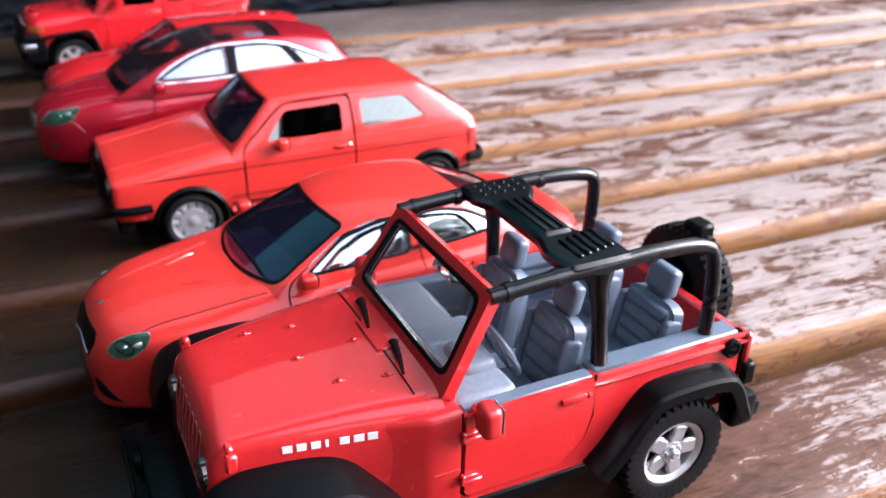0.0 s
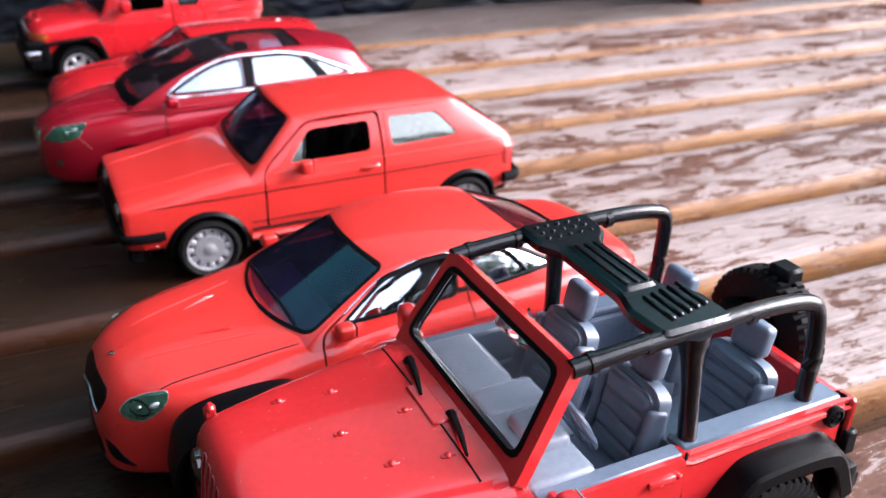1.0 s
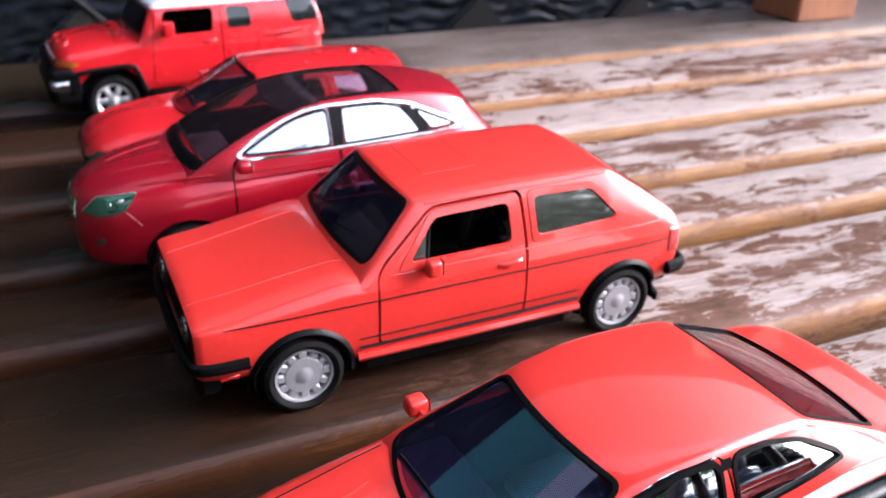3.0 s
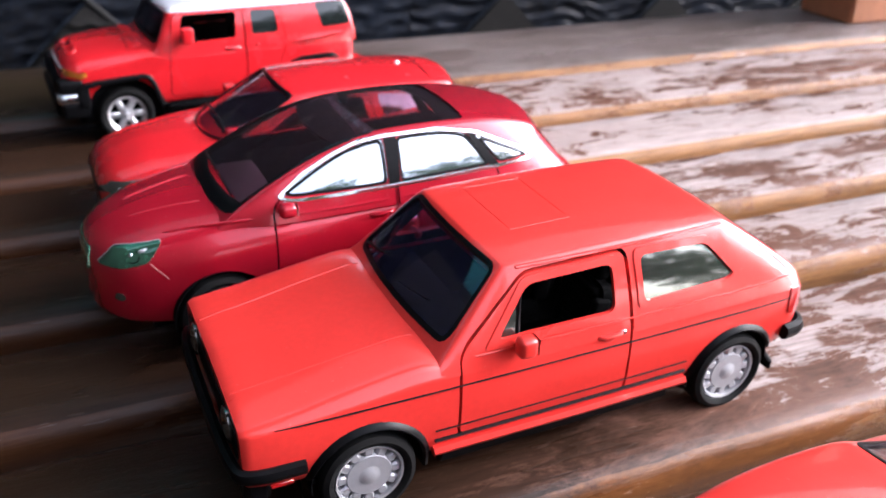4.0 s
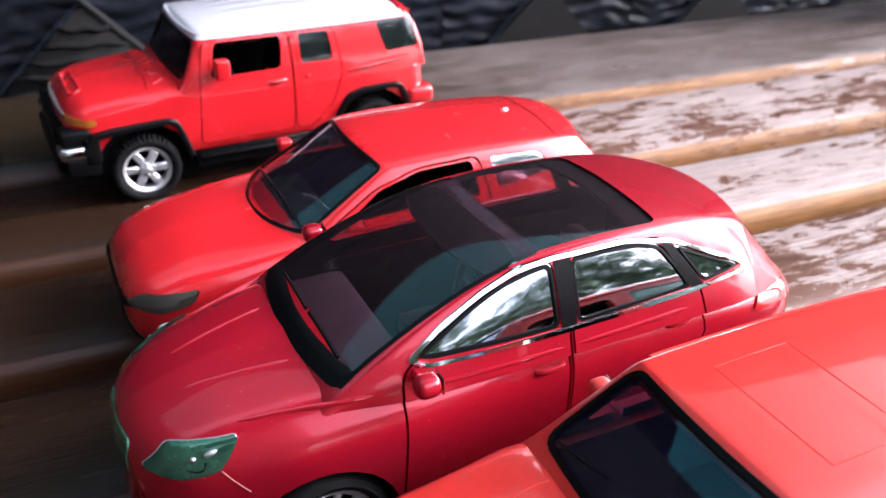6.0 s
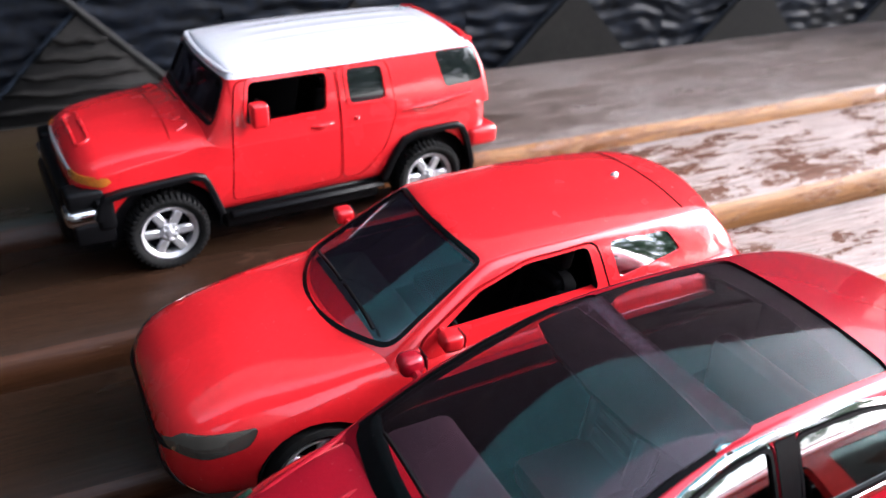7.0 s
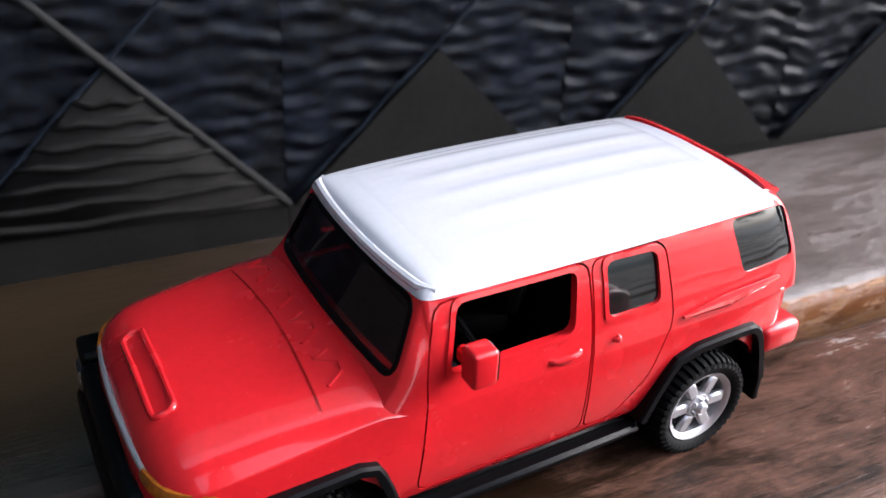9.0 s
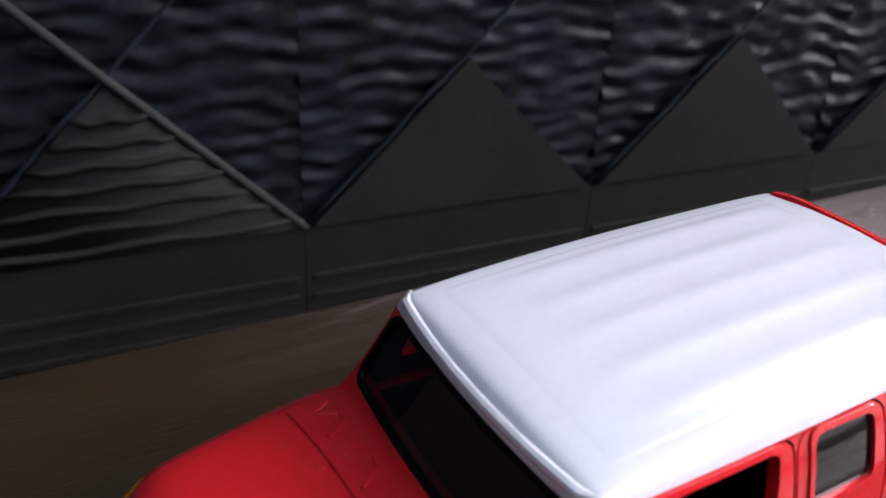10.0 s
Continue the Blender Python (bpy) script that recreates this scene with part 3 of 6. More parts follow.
tagged(left, "unseen dark wall, added to block light from the left", "wall", kind="structure")
# Unseen sheet, added so that the windscreens mirror a teal band.
sheet = part("fence_sheet", boxes((-44, 80, 21, 22, -13.5, 62)), TEAL, None, smooth=0)
tagged(sheet, "unseen teal sheet, added for the windscreens to mirror", "fence", kind="structure")

# Unseen roof on posts, added to cut off the sky overhead.
sky_block = part("ceiling", boxes((-70, 42, -14, 9, 55, 58)), SKY_BLOCK_BOARDS, None, smooth=0)
for x in (-68, 38):
    for y in (-13, 5.5):
        post_ob = part("porch_post", boxes((x, x + 3, y, y + 3, -13.5, 55), bevel=0.2), SKY_BLOCK_BOARDS, None, smooth=0)
        tagged(post_ob, "unseen square dark wooden post, added under the sky block", "post", kind="structure")
tagged(sky_block, "unseen dark boarded ceiling, added to block the sky", "ceiling", kind="structure")


def tree_line(seed):
    """A far hedge of trees in front of the bench, which the cars' windows mirror."""
    rnd = random.Random(seed)
    verts, faces = [], []
    for k in range(30):
        cx, cy, cz = -330 + k * 27 + rnd.uniform(-12, 12), -330 + rnd.uniform(-40, 40), rnd.uniform(40, 135)
        r = rnd.uniform(34, 56)
        for _ in range(380):
            d = Vector((rnd.gauss(0, 1), rnd.gauss(0, 1), rnd.gauss(0, 0.8))).normalized() * r * rnd.uniform(0.5, 1.05)
            n = Vector((rnd.gauss(0, 1), rnd.gauss(0, 1), rnd.gauss(0, 1))).normalized()
            u = n.orthogonal().normalized() * rnd.uniform(4, 8)
            w = n.cross(u).normalized() * rnd.uniform(2.4, 5)
            p = Vector((cx, cy, cz)) + d
            i = len(verts)
            verts += [(p + q) * S for q in (-u, -w, u, w)]
            faces.append((i, i + 1, i + 2, i + 3))
    me = bpy.data.meshes.new("tree_line")
    me.from_pydata(verts, [], faces)
    me.materials.append(LEAF)
    return tagged(new("tree_line", me), "far row of leafy green trees", "trees", kind="stuff")


tree_line(5)


# ---- the toy cars ----
def treaded(r, rr, width, knobs):
    """A knobbly tyre in one piece: two rows of blocks, staggered, with grooves between them."""
    sec = [(width, rr, 0), (width - 0.01, r * 0.92, 0), (width - 0.03, r, 2), (0.09, r + 0.004, 2), (0.088, r - 0.03, 0), (0.078, r - 0.03, 0), (0.075, r + 0.004, 1), (0.028, r - 0.002, 1), (0.008, r * 0.955, 3), (0.0, r * 0.86, 0), (0.012, rr + 0.012, 0), (0.03, rr, 0)]
    rings = []
    for y, rad, row in sec:
        ring = []
        for k in range(knobs):
            for f, up in ((0.0, 1), (0.52, 1), (0.6, 0), (0.92, 0)):
                a = (k + f + (0.5 if row == 2 else 0.0)) * math.tau / knobs
                low = {0: 0.0, 1: 0.024, 2: 0.024, 3: 0.012}[row] * (1 - up)
                ring.append(((rad - low) * math.cos(a), y, (rad - low) * math.sin(a)))
        if row == 2:
            ring = ring[-2:] + ring[:-2]
        rings.append(ring)
    bm = skin(rings + rings[:1], cap=False)
    bmesh.ops.remove_doubles(bm, verts=bm.verts[:], dist=1e-5)
    return bm


def wheel(parent, x, y, z, r, width, style, sign=-1, knobs=0, rim_mat=None, rim_share=0.68):
    """A toy wheel: tyre with tread, rim with spokes. Its outer face looks to sign * y."""
    holder = TYRES.get((style, r, sign))
    if not holder:
        o, i = 0.0, width
        rr = r * rim_share
        pr = [(i, rr), (i - 0.01, r * 0.93), (i - 0.035, r), (o + 0.045, r), (o + 0.016, r * 0.965), (o + 0.002, r * 0.86), (o + 0.012, rr + 0.012), (o + 0.03, rr)]
        tyre = treaded(r, rr, width, knobs) if knobs else spun(pr, 44, True)
        hub, ring, n, sw = {"slots": (0.68, 0.9, 12, 0.034), "six": (0.36, 0.84, 6, 0.034), "five": (0.34, 0.82, 5, 0.042), "ten": (0.3, 0.84, 10, 0.016)}[style]
        rim = spun([(0.03, rr), (0.018, rr * 0.99), (0.022, rr * 0.93), (0.04, rr * ring), (0.1, rr * ring * 0.98), (0.1, rr)], 40, True)
        bulge = -0.005 if style != "slots" else 0.018
        merge(rim, spun([(0.11, rr * hub), (0.045, rr * hub), (0.03, rr * hub * 0.94), (0.028, rr * hub * 0.5), (bulge + 0.01, rr * hub * 0.42), (bulge, rr * hub * 0.3), (bulge, 0.004)], 28))
        for k in range(n):
            turn = Matrix.Rotation(k * math.tau / n, 4, "Y")
            merge(rim, boxes((rr * hub * 0.9, rr * ring * 1.04, 0.034, 0.075, -sw * r / 0.3, sw * r / 0.3, turn), bevel=0.012))
            if style in ("six", "five"):
                c = Matrix.Rotation((k + 0.5) * math.tau / n, 4, "Y")
                merge(rim, boxes((rr * hub * 0.55, rr * hub * 0.75, 0.012, 0.05, -0.016, 0.016, c), bevel=0.004))
        disc = spun([(0.13, rr * 0.99), (0.1, rr * 0.99), (0.1, 0.004)], 32)
        if sign > 0:
            for b in (tyre, rim, disc):
                bmesh.ops.scale(b, vec=(1, -1, 1), verts=b.verts)
                bmesh.ops.reverse_faces(b, faces=b.faces[:])
        root = thing("wheel", 0, 0)
        root.parent = parent
        part("tyre", tyre, RUBBER, root, "black rubber tyre")
        part("rim", rim, rim_mat or SILVER, root, "silver wheel rim")
        part("brake_disc", disc, INSIDE, root)
        root.matrix_world = Matrix.Identity(4)
        root.matrix_basis = pose(S * x, S * y, S * z)
        TYRES[(style, r, sign)] = root
        return root
    made = copy_thing(holder, pose(S * x, S * y, S * z))
    made.parent = parent
    return made


TYRES = {}


def circle(x, z, r, n=26):
    return [(x + r * math.cos(k * math.tau / n), z + r * math.sin(k * math.tau / n)) for k in range(n)]


def both_sides(poly, inner):
    return union(prism(poly, "y", -3, -inner), prism(poly, "y", inner, 3))


def ring_strip(base, poly, axis, lo, hi, wide, cut=0.05):
    """A frame that follows the skin round an opening."""
    one = boolean(base, prism(rounded(grown(poly, wide * 0.45), cut), axis, lo, hi), "INTERSECT")
    return boolean(one, prism(rounded(grown(poly, -wide * 0.55), cut), axis, lo - 1, hi + 1), least=0.01, most=0.9)


def seat(parent, x, y, z, mat, w=0.2, tall=0.5, head=True, ribs=True, lean=-12):
    """A moulded toy seat: cushion with backrest, side bolsters, ribs and headrest under it."""
    ob = part("seat", boxes((-0.22, 0.2, -w, w, 0.0, 0.14), bevel=0.04, seg=2), mat, parent, at=(x, y, z))
    lay = Matrix.Translation((0.2, 0, 0.08)) @ Matrix.Rotation(radians(-lean), 4, "Y")
    back = prism(rounded([(-w * 0.9, 0.0), (w * 0.9, 0.0), (w, tall * 0.45), (w * 0.86, tall * 0.93), (w * 0.6, tall), (-w * 0.6, tall), (-w * 0.86, tall * 0.93), (-w, tall * 0.45)], 0.06), "x", -0.05, 0.08)
    bmesh.ops.bevel(back, geom=[e for e in back.edges if abs(e.verts[0].co.x - e.verts[1].co.x) < 1e-4], offset=0.028, segments=3, affect="EDGES")
    back.transform(lay)
    part("backrest", back, mat, ob)
    if ribs:
        for k in range(4):
            part("rib", boxes((-0.066, 0.0, -w * 0.7, w * 0.7, 0.07 + k * tall * 0.2, 0.07 + (k + 0.86) * tall * 0.2, lay), bevel=0.015), mat, ob)
        for s in (-1, 1):
            part("bolster", boxes((-0.082, 0.04, s * w * 0.86 - 0.03, s * w * 0.86 + 0.03, 0.02, tall * 0.84, lay), bevel=0.028, seg=3), mat, ob)
    if head:
        part("headrest", boxes((-0.03, 0.065, -w * 0.46, w * 0.46, tall + 0.01, tall + 0.19, lay), (-0.005, 0.045, -w * 0.3, w * 0.3, tall - 0.04, tall + 0.05, lay), bevel=0.034, seg=3), mat, ob)
    return ob


def steering_wheel(parent, x, y, z, r=0.14, mat=None):
    lay = Matrix.Translation((x, y, z)) @ Matrix.Rotation(radians(65), 4, "Y")
    bm = tube([lay @ Vector((r * math.cos(a * math.tau / 20), r * math.sin(a * math.tau / 20), 0)) for a in range(20)], 0.018, 6, closed=True)
    merge(bm, boxes((-r, r, -0.02, 0.02, -0.012, 0.012, lay), (-0.02, 0.02, -r, r, -0.012, 0.012, lay), bevel=0.005))
    return part("steering_wheel", bm, mat or INSIDE, parent)


def mirror(parent, x, y, z, paint, size=(0.07, 0.11, 0.075), sign=-1, curve=0.62):
    bm = boxes((x - size[0], x + size[0], y - size[1] / 2, y + size[1] / 2, z - size[2], z + size[2]), bevel=min(size) * curve, seg=4)
    merge(bm, boxes((x - 0.02, x + 0.03, min(y, y - sign * 0.16), max(y, y - sign * 0.16), z - size[2] * 0.9, z), bevel=0.015))
    ob = part("mirror", bm, paint, parent)
    part("mirror_glass", boxes((x + size[0] - 0.002, x + size[0] + 0.004, y - size[1] * 0.4, y + size[1] * 0.4, z - size[2] * 0.8, z + size[2] * 0.8), bevel=0.0), CHROME, ob)
    return ob


def wheel_well(parent, x, z, a, w):
    """Black linings inside the wheel arches, on both sides."""
    for sign in (-1, 1):
        sec = [(w - 0.035, a - 0.004), (w - 0.118, a - 0.004), (w - 0.118, 0.02), (w - 0.112, 0.02), (w - 0.112, a - 0.012), (w - 0.035, a - 0.012)]
        rings = []
        for k in range(19):
            g = radians(-8 + 196 * k / 18)
            rings.append([(x + r * math.cos(g), sign * y, z + r * math.sin(g)) for y, r in sec])
        part("wheel_well", skin(rings), INSIDE, parent, "black wheel arch lining")


def cabin_shaded(bm, c0, c1, belt):
    """Gives the faces that look into the cabin the second material, black as shade."""
    for f in bm.faces:
        c, n = f.calc_center_median(), f.normal
        if c0 - 0.02 < c.x < c1 + 0.05 and ((abs(c.y) > 0.2 and n.y * c.y < -0.2 * abs(c.y)) or (n.z < -0.3 and c.z > belt + 0.1) or (c.z > belt and abs(c.y) < 0.6 and n.x * (2 * c.x - c0 - c1) < -0.5 * abs(2 * c.x - c0 - c1))):
            f.material_index = 1
    return bm


def car(root, spec):
    """A die-cast toy car with hollow cabin, cut windows and doors, from a dictionary of its measures."""
    paint, w = spec["paint"], spec["half"]
    lower = hull(spec["hull"], edge=spec.get("edge", 0.0), soften=spec.get("soften", 2))
    rows, belt = spec["house"], spec["belt"]
    peak = max(r[1] for r in rows)
    outer = shell(rows, 0.0, 0.05)
    side, top, nose = surface(lower, outer)
    (xa, xb), (c0, c1) = spec["axles"], spec["cavity"]
    cut = boxes((c0, c1, -(w - 0.13), w - 0.13, 0.36, 3.0))
    for x in (xa, xb):
        merge(cut, both_sides(circle(x, spec["r"] * 1.02, spec["arch"]), w - 0.12 - 1e-3))
    low = boolean(lower, cut)
    cab = outer
    panes, trims = [], []
    thin = shell(rows, 0.009, 0.021)
    rimmed = shell(rows, -0.003, 0.008)
    for poly, glass, name in spec["side_windows"]:
        poly = rounded(poly, spec.get("win_round", 0.05))
        hole = both_sides(poly, 0.4)
        cab = boolean(cab, hole)
        if glass:
            panes.append((boolean(thin, both_sides(grown(poly, 0.02), 0.25), "INTERSECT"), glass, name))
    for (f0, f1, axis), glass, name in ((spec["front_screen"], spec["screen_glass"], "windscreen"), (spec["rear_screen"], spec["rear_glass"], "rear_window")):
        lo, hi = (belt, 4) if axis == "z" else ((-3, 0.62) if name == "windscreen" else (2.3, 5))
        raw = rounded(screen_outline(rows, f0, f1, axis, spec.get("screen_share", 0.93)), 0.07, 3)
        cab = boolean(cab, prism(raw, axis, lo, hi))
        if "sunroof" in spec and name == "windscreen":
            cab = boolean(cab, prism(rounded(spec["sunroof"], 0.05), "z", peak - 0.3, 4))
        panes.append((boolean(thin, prism(grown(raw, 0.015), axis, lo, hi), "INTERSECT"), glass, name))
        inner, outline = prism(grown(raw, -0.013), axis, lo - 1, hi + 1), prism(grown(raw, 0.009), axis, lo, hi)
        seal = boolean(boolean(rimmed, outline, "INTERSECT"), inner, least=0.005, most=0.95)
        trims.append(boolean(seal, boxes((0.98, 1.4, -2, 2, 0.5, 3)), least=0.005) if "sunroof" in spec and name == "windscreen" else seal)
    if "sunroof" in spec:
        poly = rounded(spec["sunroof"], 0.05)
        panes.append((boolean(thin, prism(grown(poly, 0.015), "z", peak - 0.3, 4), "INTERSECT"), spec["roof_glass"], "sunroof"))
    # doors lift out of both the lower and the upper shell
    doors = []
    for poly in spec["doors"]:
        poly = rounded(poly, 0.06)
        small, big = prism(grown(poly, -spec.get("gap", 0.006)), "y", -3, -0.3), prism(grown(poly, spec.get("gap", 0.006)), "y", -3, -0.3)
        doors.append(union(boolean(low, small, "INTERSECT"), boolean(cab, small, "INTERSECT")))
        low, cab = boolean(low, big), boolean(cab, big)
    roof_z = spec.get("roof_from")
    if roof_z:
        slab = boxes((-4, spec["roof_to"], -3, 3, roof_z, 4))
        part("roof", cabin_shaded(boolean(cab, slab, "INTERSECT"), c0, c1, belt), [WHITE, INSIDE], root, "glossy white roof")
        cab = boolean(cab, slab, least=0.05)
    if "spoiler" in spec:
        slab = boxes(spec["spoiler"])
        part("spoiler", boolean(cab, slab, "INTERSECT"), paint, root)
        cab = boolean(cab, slab, least=0.05)
    body = part("body", cabin_shaded(union(low, cab), c0, c1, belt), [paint, INSIDE], root)
    made_doors = [part("door", cabin_shaded(d, c0, c1, belt), [paint, INSIDE], root) for d in doors]
    for bm, glass, name in panes:
        for one in pieces(bm):
            far = name == "window" and sum(v.co.y for v in one.verts) > 0
            ob = part(name, one, spec.get("far_glass", glass) if far else glass, root)
            ob.visible_shadow = False
    for bm in trims:
        part("window_seal", bm, BLACK, root, "black rubber window seal")
    if "trim" in spec:
        band = shell(rows, -0.008, 0.012)
        if "trim_loop" in spec:
            part("window_trim", ring_strip(band, spec["trim_loop"], "y", -3, -0.3, 0.017, 0.04), spec["trim"], root, "thin chrome window surround")
        for poly, glass, name in () if "trim_loop" in spec else spec["side_windows"][:2]:
            part("window_trim", ring_strip(band, poly, "y", -3, -0.3, spec.get("trim_wide", 0.022), spec.get("win_round", 0.05)), spec["trim"], root)
    # lamps and other pieces that follow the skin
    for name, mat, poly, axis, lo, hi, proud, label in spec.get("patches", ()):
        fat = swell(lower, proud)
        part(name, boolean(fat, prism(rounded(poly, 0.03), axis, lo, hi), "INTERSECT"), mat, root, label)
        if axis == "y":
            part(name, boolean(fat, prism(rounded(poly, 0.03), axis, -hi, -lo), "INTERSECT"), mat, root, label)
        fat.free()
    for door, (x, z, long) in zip(made_doors, spec["handles"]):
        y = side(x, z)
        grip = tube(smooth_line([(x - long / 2, y + 0.012, z - 0.004), (x - long * 0.36, y - 0.018, z + 0.002), (x + long * 0.36, y - 0.018, z + 0.006), (x + long / 2, y + 0.012, z + 0.004)], 2), 0.0135, 8)
        if long > 0.05:
            merge(grip, ball(long * 0.3, 0.012, 0.026, (x - long * 0.05, y + 0.002, z - 0.018), 14, 8))
        part("door_handle", grip, paint, door)
    # underbody, cabin fittings
    part("chassis", boxes((xa - 0.45, xb + 0.45, -(w - 0.26), w - 0.26, spec["r"] * 0.55, 0.42), (xa + 0.42, xb - 0.42, -(w - 0.06), w - 0.06, spec["r"] * 0.62, 0.36), bevel=0.02), BLACK, root, "black plastic chassis")
    fl = spec.get("seat_z", 0.42)
    part("cabin_floor", boxes((c0 + 0.02, c1 - 0.02, -(w - 0.15), w - 0.15, 0.37, fl), bevel=0.01), INSIDE, root)
    part("dashboard", boxes((c0 + 0.02, c0 + 0.34, -(w - 0.15), w - 0.15, fl, belt - 0.02), bevel=0.05, seg=2), spec.get("dash", INSIDE), root)
    sx = c0 + 0.85
    for y in (-0.3, 0.3):
        seat(root, sx, y, fl, spec.get("seat_mat", INSIDE), 0.19, 0.42)
    part("rear_bench", boxes((sx + 0.55, sx + 0.95, -0.5, 0.5, fl, fl + 0.16), (sx + 0.88, sx + 1.02, -0.5, 0.5, fl, fl + 0.48), bevel=0.05, seg=2), spec.get("seat_mat", INSIDE), root)
    steering_wheel(root, c0 + 0.48, -0.3, belt - 0.06)
    for x in (xa, xb):
        wheel_well(root, x, spec["r"] * 1.02, spec["arch"], w)
        for sign in (-1, 1):
            wheel(root, x, sign * spec["track"], spec["r"], spec["r"], spec.get("tyre_width", 0.2), spec["rim"], sign, spec.get("knobs", 0), spec.get("rim_mat"), spec.get("rim_share", 0.68))
    mx, my, mz = spec["mirror"]
    for sign in spec.get("mirror_sides", (-1, 1)):
        mirror(root, mx, sign * my, mz, paint, spec.get("mirror_size", (0.07, 0.11, 0.075)), sign, spec.get("mirror_curve", 0.62))
    return side, top, nose


ROW = "toy cars in a row on the bench"

# ---- boxy hatchback ----
hatch = thing("toy_hatchback", 0.0, 0.735, 0, 0, "orange-red die-cast toy hatchback, black arches, open side window", "toy car", ROW)
DOOR = [(0.51, 0.37), (1.585, 0.36), (1.585, 0.9), (1.585, 1.228), (0.925, 1.212), (0.56, 0.92), (0.51, 0.85)]
h_side, h_top, h_nose = car(hatch, dict(
    paint=RED_ORANGE, half=0.75,
    hull=[(-0.645, 0.69, 0.34, 0.68, 0.73, 0.63, 0.015), (-0.62, 0.71, 0.32, 0.69, 0.745, 0.645, 0.02), (-0.35, 0.735, 0.3, 0.71, 0.79, 0.655, 0.025), (0.1, 0.745, 0.26, 0.76, 0.87, 0.67, 0.03), (0.34, 0.748, 0.26, 0.785, 0.9, 0.685, 0.03), (0.52, 0.75, 0.26, 0.78, 0.83, 0.69, 0.015), (1.5, 0.75, 0.26, 0.78, 0.83, 0.7, 0.015), (2.5, 0.742, 0.28, 0.78, 0.83, 0.69, 0.015), (2.84, 0.725, 0.34, 0.77, 0.82, 0.66, 0.015), (2.9, 0.705, 0.36, 0.76, 0.8, 0.63, 0.015)],
    edge=0.02, house=[(0.31, 0.84, 0.4, 0.7, 0.84, 0.4, 0.735, 0.78), (0.4, 0.925, 0.47, 0.665, 0.905, 0.47, 0.742, 0.78), (0.765, 1.27, 0.81, 0.54, 1.25, 0.8, 0.738, 0.78), (0.84, 1.297, 0.86, 0.54, 1.262, 1.0, 0.738, 0.78), (1.5, 1.32, 1.5, 0.545, 1.276, 1.5, 0.742, 0.78), (2.27, 1.3, 2.28, 0.525, 1.262, 2.2, 0.738, 0.78), (2.36, 1.28, 2.37, 0.515, 1.245, 2.45, 0.738, 0.78), (2.88, 0.92, 2.87, 0.63, 0.9, 2.87, 0.715, 0.78), (2.93, 0.84, 2.91, 0.64, 0.82, 2.91, 0.7, 0.76)], belt=0.86, front_screen=(1.0, 2.0, "z"), rear_screen=(6.2, 6.85, "z"),
    axles=(0.0, 2.4), r=0.268, arch=0.32, track=0.755, rim="slots", rim_mat=SATIN, rim_share=0.72, cavity=(0.46, 2.6),
    side_windows=[([(0.685, 0.89), (1.5, 0.9), (1.51, 1.195), (0.935, 1.18)], None, "window"), ([(1.655, 0.91), (2.3, 0.925), (2.375, 0.965), (2.165, 1.19), (1.655, 1.205)], DARK_MIRROR, "window")],
    screen_glass=GLASS, rear_glass=DARK_GLASS, gap=0.0085, doors=[DOOR], handles=[(1.44, 0.79, 0.16)], mirror=(0.86, 0.79, 0.9), mirror_size=(0.055, 0.1, 0.06), trim=RED_ORANGE, trim_wide=0.04,
    patches=[("tail_light", TAIL, [(2.8, 0.6), (3.0, 0.6), (3.0, 0.8), (2.8, 0.8)], "y", -3, -0.3, 0.008, "red tail light"),
             ("grille", BLACK, [(-0.62, 0.5), (0.62, 0.5), (0.62, 0.68), (-0.62, 0.68)], "x", -2, -0.55, 0.006, "black grille")]))
for sign in (-1, 1):
    part("roof_gutter", tube([(x, sign * (abs(h_side(x, 1.243)) + 0.002), 1.243) for x in np.linspace(0.9, 2.3, 16)], 0.011, 6), RED_ORANGE, hatch)
    part("door_sill_line", tube([(x, sign * (abs(h_side(x, 0.86)) + 0.002), 0.86) for x in np.linspace(0.6, 2.8, 20)], 0.006, 6), RED_ORANGE, hatch)

# arches, bumpers, stripes and small fittings of the hatchback
def flare(parent, x, z, r0, r1, side, depth=0.03, a0=-10, a1=190, drop=0.0, n=22, mat=None):
    """A plastic lip round a wheel arch, on both sides."""
    for sign in (-1, 1):
        rings = []
        for k in range(n + 1):
            a = radians(a0 + (a1 - a0) * k / n)
            c, s = math.cos(a), math.sin(a)
            ring = []
            for r, out in ((r0, -0.08), (r0, depth), (r0 + 0.012, depth + 0.012), (r1 - 0.02, depth), (r1, -0.02)):
                px, pz = x + c * r, z + s * r
                y = abs(side(px, max(pz, 0.3), -1)) or abs(side(x, z + r1 + 0.05, -1))
                ring.append((px, sign * (y + out), pz))
            rings.append(ring)
        part("wheel_arch", skin(rings), mat or BLACK, parent, "black plastic wheel arch")


flare(hatch, 0.0, 0.27, 0.31, 0.362, h_side, 0.016, -8, 188)
flare(hatch, 2.4, 0.27, 0.31, 0.362, h_side, 0.016, -8, 188)
part("front_bumper", union(tube(smooth_line([(-0.34, -0.745, 0.47), (-0.63, -0.74, 0.47), (-0.69, -0.64, 0.47), (-0.7, 0, 0.47), (-0.69, 0.64, 0.47), (-0.63, 0.74, 0.47), (-0.34, 0.745, 0.47)], 2), 0.034, 8, flat=1.2), boxes((-0.64, -0.5, -0.66, 0.66, 0.22, 0.44), bevel=0.03)), BLACK, hatch, "black front bumper and apron")
